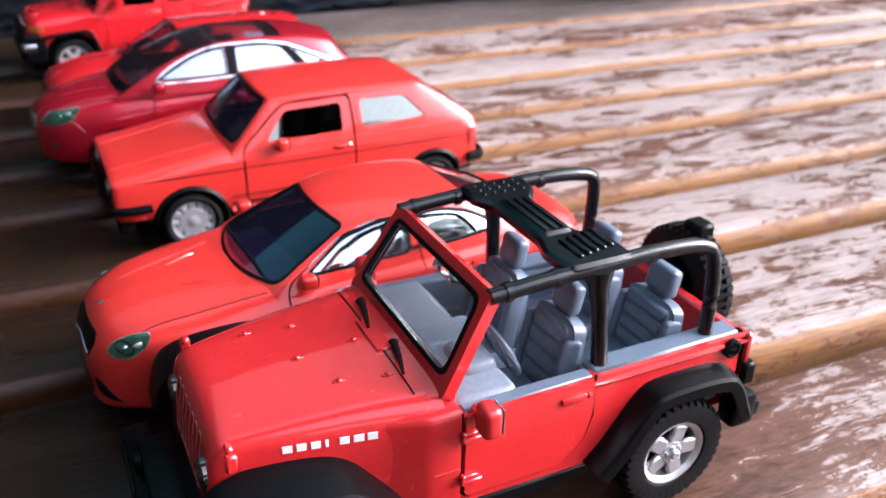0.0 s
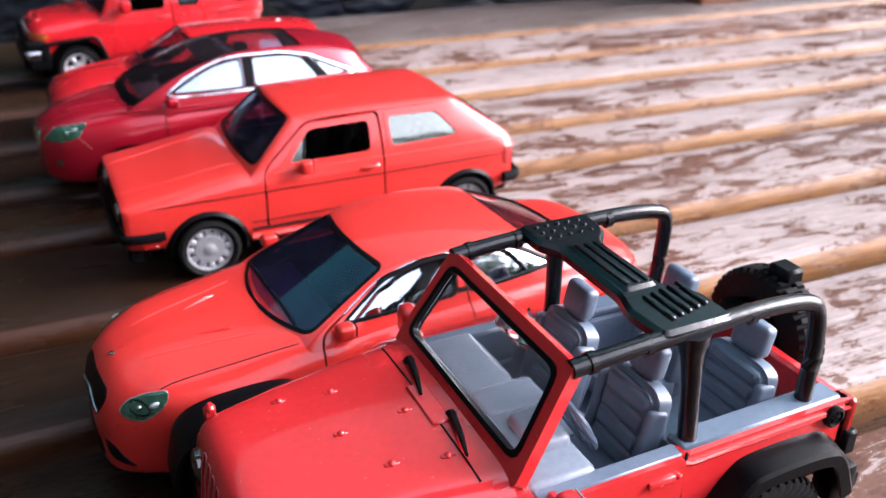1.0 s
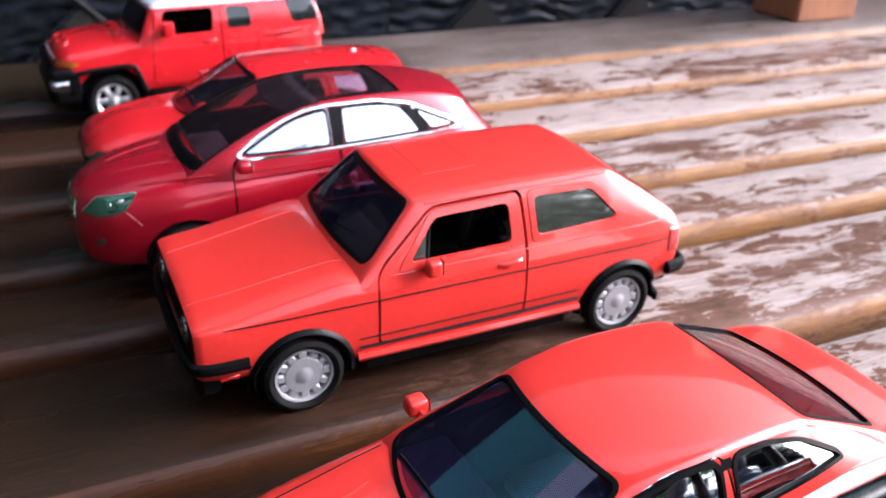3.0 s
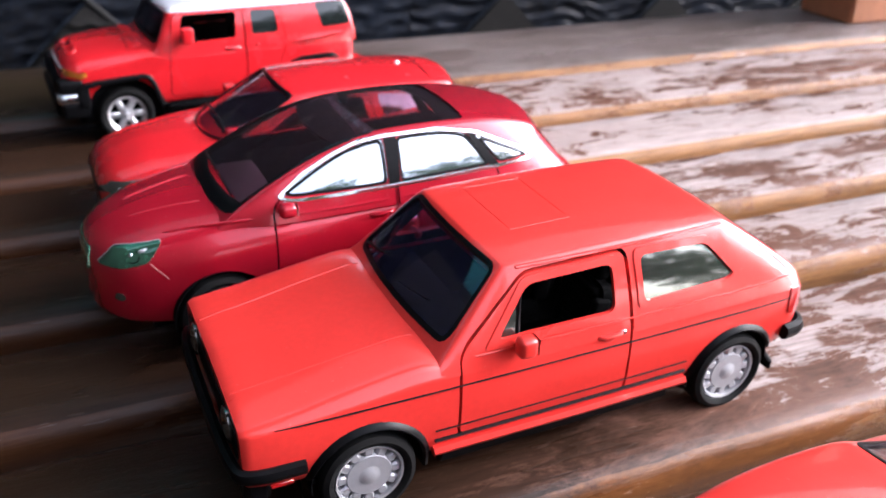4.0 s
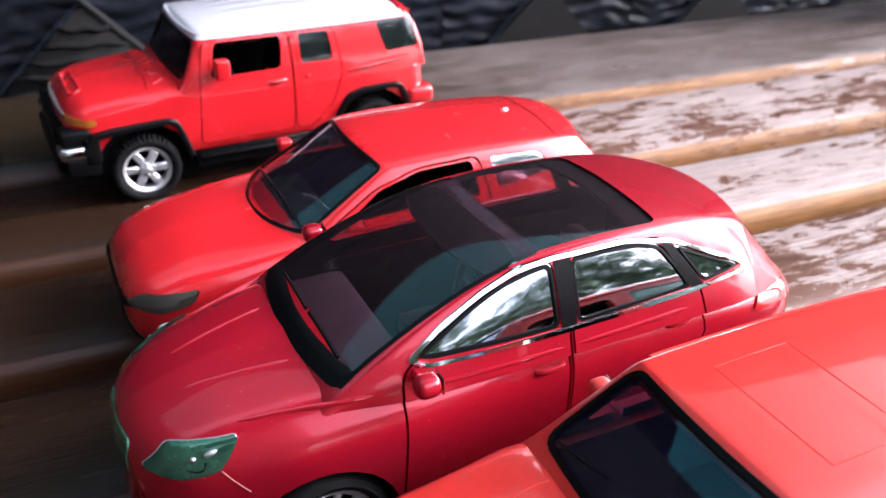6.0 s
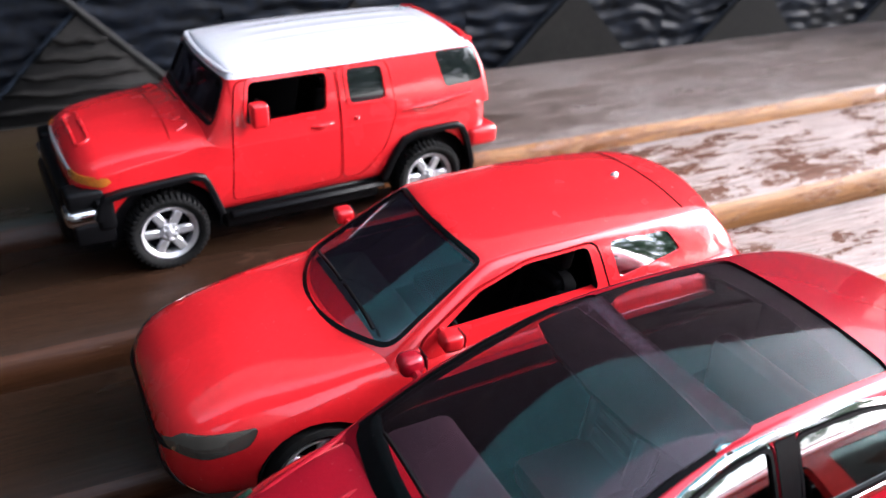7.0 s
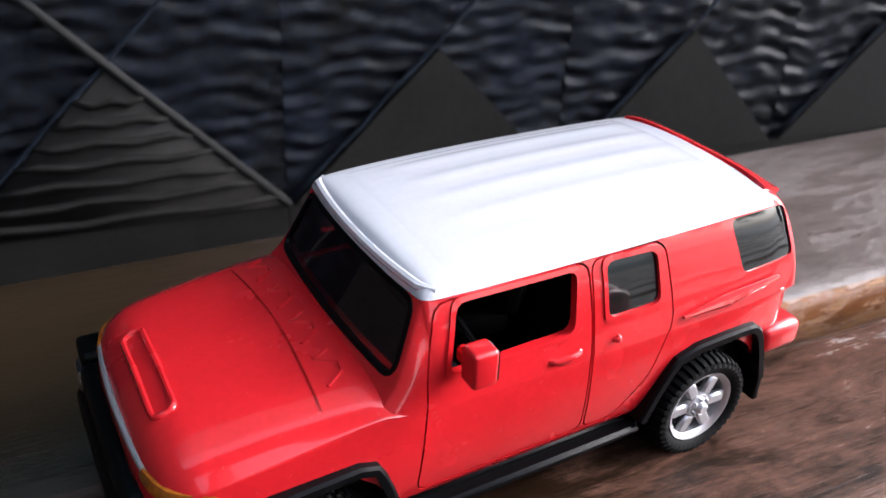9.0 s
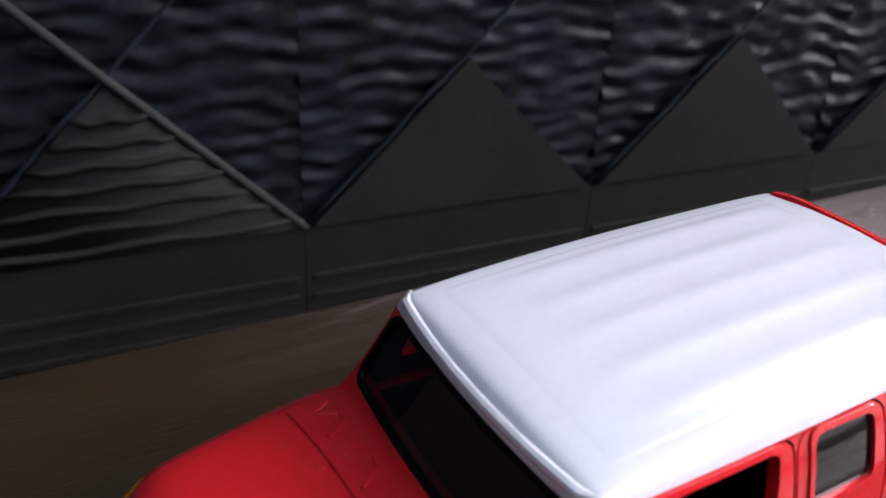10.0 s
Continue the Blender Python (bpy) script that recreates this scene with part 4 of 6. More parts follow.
part("rear_bumper", union(tube(smooth_line([(2.8, -0.735, 0.47), (2.95, -0.72, 0.47), (3.0, -0.6, 0.47), (3.005, 0, 0.47), (3.0, 0.6, 0.47), (2.95, 0.72, 0.47), (2.8, 0.735, 0.47)], 2), 0.045, 8, flat=1.2), boxes((2.75, 2.92, -0.62, 0.62, 0.28, 0.45), bevel=0.03)), BLACK, hatch, "black rear bumper")
for sign in (-1, 1):
    for z, x0, x1, wide in ((0.715, -0.62, 2.86, 0.006), (0.455, 0.37, 2.03, 0.0055), (0.385, 0.37, 2.03, 0.015)):
        pts = [(x, sign * (abs(h_side(x, z)) + 0.003), z - 0.015 * (x < 0.1) * (0.1 - x)) for x in np.linspace(x0, x1, 24)]
        part("stripe", tube(pts, wide, 6, flat=0.8), BLACK, hatch, "thin black side stripe")
    part("sill", tube([(0.36, sign * 0.735, 0.32), (1.2, sign * 0.74, 0.32), (2.04, sign * 0.735, 0.32)], 0.03, 6), RED_ORANGE, hatch)
for y in (-0.42, 0.42):
    part("headlight", spun([(0.02, 0.1), (-0.01, 0.1), (-0.025, 0.07), (-0.032, 0.004)], 20), LENS, hatch, "round headlight").matrix_basis = pose(S * -0.65, S * y, S * 0.59, 0, 0, -90)
part("window_post", tube([(0.87, h_side(0.87, 0.905) + 0.03, 0.9), (0.93, h_side(1.0, 1.18) + 0.03, 1.18)], 0.014, 6), BLACK, hatch, "black quarter-light post")
vent = prism([(0.7, 0.9), (0.865, 0.9), (0.925, 1.175)], "y", -0.003, 0.003)
vent.transform(Matrix.Translation((0, h_side(0.87, 0.905) + 0.03, 0)))
lean = math.atan2(h_side(1.0, 1.18) - h_side(0.87, 0.905), 0.275)
bmesh.ops.rotate(vent, cent=(0.8, h_side(0.87, 0.905) + 0.03, 0.9), matrix=Matrix.Rotation(-lean, 3, "X"), verts=vent.verts)
part("quarter_light", vent, DARK_MIRROR, hatch, "small triangular quarter light")
part("turn_signal", boxes((-0.52, -0.4, -0.725, -0.71, 0.36, 0.385), bevel=0.004), TAIL, hatch, "small red side marker")
for y in (-0.3, 0.24):
    part("wiper", tube([(0.52, y, 0.985), (0.49, y + 0.14, 0.97), (0.47, y + 0.3, 0.955)], 0.009, 5), BLACK, hatch, "black wiper")
part("sunroof_panel", union(tube([(1.0, -0.3, 1.333), (1.0, 0.3, 1.333)], 0.0025, 5), tube([(1.38, -0.3, 1.341), (1.38, 0.3, 1.341)], 0.0025, 5), tube([(1.0, -0.3, 1.333), (1.38, -0.3, 1.341)], 0.0025, 5), tube([(1.0, 0.3, 1.333), (1.38, 0.3, 1.341)], 0.0025, 5)), RED_ORANGE, hatch)
for y in (-0.42, 0.42):
    part("hood_crease", tube([(x, y * (0.9 + 0.12 * (x + 0.6)), h_top(x, y * (0.9 + 0.12 * (x + 0.6))) - 0.001) for x in np.linspace(-0.62, 0.36, 12)], 0.007, 6), RED_ORANGE, hatch)
part("door_lock", ball(0.018, 0.01, 0.018, (1.53, h_side(1.53, 0.79), 0.79), 8, 6), CHROME, hatch)

SALOON_LAMP = [(-0.525, 0.64), (-0.47, 0.705), (-0.38, 0.745), (-0.26, 0.775), (-0.31, 0.7), (-0.4, 0.62), (-0.47, 0.61)]
SUV_LAMP = [(-0.735, 0.7), (-0.62, 0.81), (-0.33, 0.865), (-0.44, 0.745), (-0.6, 0.7)]
# ---- two-door saloon coupe next to the off-roader ----
saloon = thing("toy_saloon_coupe", -0.5, -2.06, 0, 3.5, "orange-red die-cast toy two-door saloon with dark screen", "toy car", ROW)
s_side, s_top, s_nose = car(saloon, dict(
    paint=RED_ORANGE, half=0.71,
    hull=[(-0.63, 0.15, 0.2, 0.42, 0.5, 0.1, 0.01), (-0.612, 0.26, 0.19, 0.5, 0.6, 0.18, 0.02), (-0.575, 0.35, 0.19, 0.565, 0.68, 0.25, 0.03), (-0.525, 0.415, 0.19, 0.61, 0.74, 0.31, 0.04), (-0.45, 0.475, 0.19, 0.65, 0.785, 0.37, 0.045), (-0.35, 0.545, 0.2, 0.685, 0.815, 0.44, 0.05), (-0.24, 0.61, 0.2, 0.71, 0.84, 0.5, 0.05), (0.1, 0.69, 0.2, 0.73, 0.875, 0.55, 0.045), (0.4, 0.7, 0.2, 0.755, 0.9, 0.57, 0.03), (0.6, 0.705, 0.2, 0.77, 0.905, 0.58, 0.015), (1.6, 0.71, 0.2, 0.81, 0.93, 0.6, 0.02), (2.3, 0.7, 0.22, 0.82, 0.96, 0.58, 0.04), (2.8, 0.66, 0.26, 0.8, 0.94, 0.52, 0.04), (2.98, 0.58, 0.3, 0.74, 0.9, 0.46, 0.04), (3.02, 0.5, 0.36, 0.7, 0.84, 0.42, 0.04)],
    house=[(0.3, 0.83, 0.46, 0.6, 0.82, 0.46, 0.63, 0.8), (0.39, 0.905, 0.57, 0.58, 0.91, 0.56, 0.635, 0.84), (0.97, 1.185, 1.05, 0.45, 1.15, 1.04, 0.63, 0.84), (1.09, 1.225, 1.16, 0.46, 1.185, 1.2, 0.63, 0.84), (1.5, 1.26, 1.5, 0.48, 1.215, 1.5, 0.635, 0.84), (1.95, 1.23, 2.0, 0.465, 1.185, 1.95, 0.63, 0.84), (2.1, 1.185, 2.15, 0.455, 1.125, 2.15, 0.625, 0.84), (2.62, 0.965, 2.58, 0.5, 0.945, 2.58, 0.61, 0.84), (2.72, 0.9, 2.7, 0.5, 0.88, 2.7, 0.6, 0.82)], belt=0.84, front_screen=(1.0, 2.3, "z"), rear_screen=(5.6, 7.0, "z"),
    axles=(0.0, 2.2), r=0.265, arch=0.3, track=0.7, rim="five", rim_share=0.78, cavity=(0.5, 2.3), seat_z=0.36, dash=PLUM, seat_mat=PLUM,
    side_windows=[([(0.73, 0.94), (1.5, 0.95), (1.515, 1.18), (1.3, 1.175), (1.05, 1.12)], MIRROR, "window"), ([(1.575, 0.95), (2.24, 0.97), (2.22, 1.0), (2.0, 1.12), (1.8, 1.17), (1.58, 1.18)], MIRROR, "window")], win_round=0.06,
    screen_glass=GLASS, rear_glass=DARK_GLASS, doors=[[(0.55, 0.3), (1.56, 0.3), (1.58, 0.85), (1.545, 1.19), (1.25, 1.18), (1.0, 1.11), (0.6, 0.9)]],
    handles=[(1.42, 0.78, 0.16)], mirror=(0.72, 0.66, 0.945), mirror_size=(0.055, 0.1, 0.045), trim=BLACK, trim_wide=0.016,
    patches=[("headlight", GREEN_LENS, SALOON_LAMP, "y", -3, -0.26, 0.008, "green-tinted clear headlight"),
             ("grille", BLACK, [(-0.19, 0.52), (0.19, 0.52), (0.27, 0.64), (0.24, 0.7), (-0.24, 0.7), (-0.27, 0.64)], "x", -2, -0.42, 0.006, "black radiator grille"),
             ("fog_intake", BLACK, [(-0.45, 0.27), (-0.3, 0.31), (-0.27, 0.42), (-0.36, 0.4)], "x", -2, -0.3, 0.004, "black corner intake"),
             ("fog_intake", BLACK, [(0.45, 0.27), (0.36, 0.4), (0.27, 0.42), (0.3, 0.31)], "x", -2, -0.3, 0.004, "black corner intake"),
             ("lower_intake", BLACK, [(-0.22, 0.25), (0.22, 0.25), (0.19, 0.36), (-0.19, 0.36)], "x", -2, -0.3, 0.004, "black lower intake"),
             ("tail_light", TAIL, [(2.75, 0.66), (3.1, 0.62), (3.1, 0.8), (2.75, 0.82)], "y", -3, -0.3, 0.008, "red tail light")]))

SALOON_PILLAR = [(1.505, 0.955), (1.57, 0.955), (1.575, 1.175), (1.52, 1.175)]
for sign in (-1, 1):
    y = [sign * (abs(s_side(x, z)) + 0.004) for x, z in SALOON_PILLAR]
    part("door_pillar", skin([[(x, b - sign * d, z) for (x, z), b in zip(SALOON_PILLAR, y)] for d in (0.0, 0.02)]), BLACK, saloon, "black pillar between the side windows")

# ---- crimson sport utility ----
suv = thing("toy_sport_utility", -0.36, 2.475, 0, 0.5, "crimson metallic die-cast toy sport utility, dark sunroof", "toy car", ROW)
SUV_HOUSE = [(-0.06, 0.9, 0.0, 0.56, 0.9, 0.0, 0.6, 0.88), (0.03, 0.985, 0.115, 0.58, 0.98, 0.115, 0.6, 0.9), (0.38, 1.19, 0.45, 0.555, 1.17, 0.4, 0.67, 0.9), (0.8, 1.375, 0.88, 0.505, 1.34, 0.85, 0.7, 0.92), (1.25, 1.425, 1.3, 0.495, 1.39, 1.3, 0.7, 0.92), (1.86, 1.42, 1.86, 0.485, 1.38, 1.86, 0.695, 0.92), (2.2, 1.385, 2.2, 0.47, 1.34, 2.25, 0.685, 0.92), (2.48, 1.325, 2.42, 0.455, 1.275, 2.4, 0.67, 0.92), (2.53, 1.28, 2.46, 0.455, 1.23, 2.46, 0.66, 0.92), (2.72, 1.0, 2.7, 0.5, 0.97, 2.7, 0.57, 0.9), (2.78, 0.9, 2.76, 0.5, 0.88, 2.76, 0.56, 0.86)]
u_side, u_top, u_nose = car(suv, dict(
    paint=CRIMSON, half=0.715,
    hull=[(-0.8, 0.16, 0.38, 0.6, 0.7, 0.1, 0.02), (-0.77, 0.3, 0.32, 0.63, 0.76, 0.2, 0.03), (-0.68, 0.44, 0.28, 0.68, 0.83, 0.33, 0.05), (-0.55, 0.545, 0.26, 0.72, 0.885, 0.42, 0.06), (-0.35, 0.62, 0.25, 0.76, 0.94, 0.48, 0.06), (-0.05, 0.685, 0.25, 0.8, 0.98, 0.53, 0.045), (0.15, 0.7, 0.25, 0.82, 0.985, 0.55, 0.03), (0.45, 0.715, 0.25, 0.85, 0.985, 0.57, 0.02), (1.4, 0.715, 0.25, 0.88, 0.985, 0.6, 0.03), (2.2, 0.7, 0.27, 0.88, 1.0, 0.57, 0.04), (2.66, 0.64, 0.32, 0.86, 0.98, 0.52, 0.05), (2.8, 0.57, 0.38, 0.8, 0.93, 0.46, 0.05), (2.83, 0.5, 0.42, 0.76, 0.88, 0.4, 0.05)],
    house=SUV_HOUSE, belt=0.92, front_screen=(1.0, 3.7, "z"), rear_screen=(8.15, 8.85, "z"), spoiler=(2.16, 3, -2, 2, 1.2, 3),
    axles=(0.0, 2.04), r=0.3, arch=0.34, track=0.695, rim="ten", rim_share=0.74, cavity=(0.2, 2.35), dash=PLUM, seat_mat=PLUM,
    side_windows=[([(0.45, 1.085), (0.52, 1.06), (1.18, 1.06), (1.19, 1.345), (1.03, 1.33), (0.84, 1.28), (0.62, 1.185)], MIRROR, "window"), ([(1.28, 1.06), (1.95, 1.075), (1.99, 1.09), (1.82, 1.31), (1.6, 1.345), (1.3, 1.35)], MIRROR, "window"), ([(2.06, 1.08), (2.31, 1.098), (2.33, 1.11), (1.94, 1.28), (1.9, 1.285)], MIRROR, "window")], win_round=0.035,
    sunroof=[(1.06, -0.45), (1.86, -0.44), (1.86, 0.44), (1.06, 0.45)], roof_glass=ROOF_GLASS,
    screen_glass=ROOF_GLASS, rear_glass=DARK_GLASS, doors=[[(0.36, 0.36), (1.225, 0.36), (1.235, 0.9), (1.235, 1.362), (1.0, 1.345), (0.7, 1.24), (0.38, 1.02)], [(1.245, 0.36), (1.72, 0.36), (1.86, 0.6), (2.08, 0.8), (2.04, 1.06), (1.84, 1.335), (1.255, 1.362)]],
    handles=[(1.12, 0.87, 0.16), (1.9, 0.9, 0.16)], mirror=(0.44, 0.755, 1.04), mirror_size=(0.06, 0.11, 0.05), mirror_curve=0.8, trim=CHROME, trim_loop=[(0.42, 1.075), (0.5, 1.045), (1.2, 1.045), (1.98, 1.06), (2.33, 1.082), (2.36, 1.1), (2.33, 1.125), (1.9, 1.31), (1.6, 1.362), (1.2, 1.364), (1.0, 1.345), (0.82, 1.29), (0.6, 1.195)], far_glass=ROOF_GLASS,
    patches=[("headlight", GREEN_LENS, SUV_LAMP, "y", -3, -0.22, 0.012, "green-tinted clear headlight"),
             ("grille", GREEN_LENS, [(-0.26, 0.6), (0.26, 0.6), (0.22, 0.75), (-0.22, 0.75)], "x", -2, -0.6, 0.008, "green-tinted radiator grille"),
             ("fog_light", LENS, [(-0.67, 0.47), (-0.63, 0.455), (-0.6, 0.48), (-0.61, 0.515), (-0.65, 0.52)], "y", -3, -0.4, 0.006, "small fog light"),
             ("tail_light", TAIL, [(2.42, 0.83), (2.98, 0.8), (2.98, 0.95), (2.52, 0.97)], "y", -3, -0.3, 0.012, "red tail light")]))

for poly in ([(0.47, 1.085), (0.53, 1.074), (1.172, 1.074), (1.18, 1.333), (1.11, 1.33), (1.03, 1.318), (0.93, 1.297), (0.84, 1.267), (0.73, 1.22), (0.62, 1.166), (0.53, 1.118)], [(1.29, 1.072), (1.97, 1.085), (1.9, 1.19), (1.82, 1.29), (1.72, 1.318), (1.6, 1.332), (1.45, 1.337), (1.3, 1.336)], [(2.07, 1.09), (2.3, 1.106), (1.94, 1.262)]):
    part("window_frame", ring_strip(shell(SUV_HOUSE, -0.004, 0.012), poly, "y", -3, -0.3, 0.013, 0.03), BLACK, suv, "thin black window frame")
part("roof_header", boolean(shell(SUV_HOUSE, 0.026, 0.044), prism([(0.88, -0.45), (1.2, -0.45), (1.14, -0.25), (1.12, 0.0), (1.14, 0.25), (1.2, 0.45), (0.88, 0.45), (0.82, 0.25), (0.8, 0.0), (0.82, -0.25)], "z", 1.3, 4), "INTERSECT"), BLACK, suv, "black band between windscreen and sunroof")
for sign in (-1, 1):
    part("door_pillar", boolean(shell(SUV_HOUSE, -0.005, 0.012), prism([(1.19, 1.06), (1.275, 1.06), (1.295, 1.348), (1.2, 1.345)], "y", *((-3, -0.3) if sign < 0 else (0.3, 3))), "INTERSECT"), BLACK, suv, "black pillar between the door windows")
    part("door_pillar", boolean(shell(SUV_HOUSE, -0.005, 0.012), prism([(1.985, 1.07), (2.06, 1.075), (1.9, 1.29), (1.825, 1.315)], "y", *((-3, -0.3) if sign < 0 else (0.3, 3))), "INTERSECT"), BLACK, suv, "black pillar behind the rear door window")
part("roof_header", boolean(shell(SUV_HOUSE, 0.026, 0.044), prism([(1.7, -0.45), (1.9, -0.45), (1.9, 0.45), (1.7, 0.45), (1.74, 0.0)], "z", 1.3, 4), "INTERSECT"), BLACK, suv, "black band behind the sunroof")
cowl_strip = boolean(shell(SUV_HOUSE, -0.003, 0.012), prism([(-0.555, 0.985), (0.555, 0.985), (0.545, 1.025), (-0.545, 1.025)], "x", -2, 0.4), "INTERSECT")
part("cowl_strip", cowl_strip, BLACK, suv, "black plastic strip under the windscreen")

# ---- red hatch coupe ----
coupe = thing("toy_hatch_coupe", -0.27, 4.215, 0, 0.5, "bright red die-cast toy coupe with open door window", "toy car", ROW)
c_side, c_top, c_nose = car(coupe, dict(
    paint=ROSE_RED, half=0.7,
    hull=[(-0.68, 0.36, 0.28, 0.46, 0.52, 0.28, 0.02), (-0.64, 0.47, 0.24, 0.5, 0.6, 0.38, 0.03), (-0.5, 0.6, 0.2, 0.56, 0.69, 0.48, 0.05), (-0.2, 0.67, 0.2, 0.62, 0.77, 0.53, 0.06), (0.1, 0.69, 0.2, 0.66, 0.785, 0.56, 0.04), (0.3, 0.69, 0.2, 0.68, 0.785, 0.57, 0.02), (0.6, 0.695, 0.2, 0.71, 0.79, 0.58, 0.01), (1.5, 0.695, 0.2, 0.74, 0.83, 0.58, 0.02), (2.1, 0.7, 0.22, 0.8, 0.9, 0.57, 0.04), (2.55, 0.67, 0.3, 0.8, 0.92, 0.53, 0.05), (2.7, 0.6, 0.36, 0.74, 0.87, 0.46, 0.05), (2.73, 0.52, 0.4, 0.7, 0.82, 0.4, 0.05)],
    house=[(0.1, 0.7, 0.32, 0.6, 0.69, 0.3, 0.64, 0.66), (0.22, 0.785, 0.46, 0.585, 0.8, 0.42, 0.645, 0.74), (0.89, 1.145, 0.965, 0.505, 1.105, 0.95, 0.64, 0.74), (1.0, 1.175, 1.05, 0.5, 1.125, 1.1, 0.64, 0.74), (1.5, 1.195, 1.5, 0.505, 1.138, 1.5, 0.645, 0.74), (2.1, 1.175, 2.1, 0.495, 1.115, 2.1, 0.645, 0.74), (2.52, 1.14, 2.45, 0.455, 1.09, 2.4, 0.63, 0.74), (2.58, 1.11, 2.5, 0.45, 1.06, 2.48, 0.62, 0.74), (2.66, 0.92, 2.64, 0.5, 0.9, 2.64, 0.58, 0.74), (2.72, 0.8, 2.7, 0.5, 0.78, 2.7, 0.56, 0.7)], belt=0.74, front_screen=(1.0, 2.2, "z"), rear_screen=(7.2, 7.9, "x"), spoiler=(2.34, 3, -2, 2, 1.03, 3),
    # The green dashboard puts the windscreen's teal reflection into its colour.
    axles=(0.0, 2.02), r=0.27, arch=0.305, track=0.695, rim="five", rim_share=0.76, cavity=(0.4, 2.1), seat_z=0.36, dash=GREEN_LENS,
    side_windows=[([(0.66, 0.835), (1.62, 0.86), (1.58, 1.085), (1.2, 1.075), (0.92, 1.0)], None, "window"), ([(1.76, 0.89), (2.2, 0.945), (2.12, 1.06), (1.72, 1.085)], MIRROR, "window")], win_round=0.035,
    screen_glass=COUPE_GLASS, rear_glass=DARK_GLASS, doors=[[(0.52, 0.3), (1.6, 0.3), (1.7, 0.8), (1.635, 1.102), (1.2, 1.092), (0.9, 1.012), (0.56, 0.82)]],
    handles=[(1.5, 0.74, 0.16)], mirror=(0.68, 0.71, 0.875), mirror_size=(0.055, 0.11, 0.045),
    patches=[("headlight", LENS, [(-0.68, 0.5), (-0.58, 0.585), (-0.26, 0.62), (-0.32, 0.54), (-0.5, 0.49)], "y", -3, -0.3, 0.008, "clear headlight"),
             ("grille", BLACK, [(-0.34, 0.44), (0.34, 0.44), (0.4, 0.49), (-0.4, 0.49)], "x", -2, -0.5, 0.004, "narrow black grille"),
             ("lower_intake", BLACK, [(-0.5, 0.26), (0.5, 0.26), (0.4, 0.36), (-0.4, 0.36)], "x", -2, -0.45, 0.004, "black lower intake"),
             ("tail_light", TAIL, [(2.3, 0.68), (2.8, 0.66), (2.8, 0.78), (2.3, 0.8)], "y", -3, -0.3, 0.01, "red tail light")]))

# ---- white-roofed off-roader ----
rover = thing("toy_white_roofed_off_roader", -0.45, 6.955, 0, 3.0, "red die-cast toy off-roader with white roof and knobbly tyres", "toy car", ROW)
ROVER_HULL = [(-0.62, 0.4, 0.42, 0.64, 0.735, 0.3, 0.03), (-0.595, 0.53, 0.38, 0.69, 0.8, 0.43, 0.04), (-0.53, 0.635, 0.36, 0.745, 0.87, 0.54, 0.05), (-0.4, 0.7, 0.34, 0.79, 0.925, 0.585, 0.055), (0.0, 0.722, 0.33, 0.85, 0.97, 0.61, 0.05), (0.3, 0.728, 0.33, 0.88, 0.985, 0.62, 0.05), (0.45, 0.73, 0.33, 0.85, 0.895, 0.64, 0.02), (1.4, 0.73, 0.33, 0.85, 0.895, 0.64, 0.02), (2.2, 0.73, 0.34, 0.85, 0.895, 0.64, 0.02), (2.52, 0.715, 0.4, 0.85, 0.895, 0.62, 0.02), (2.6, 0.68, 0.44, 0.83, 0.88, 0.59, 0.02)]
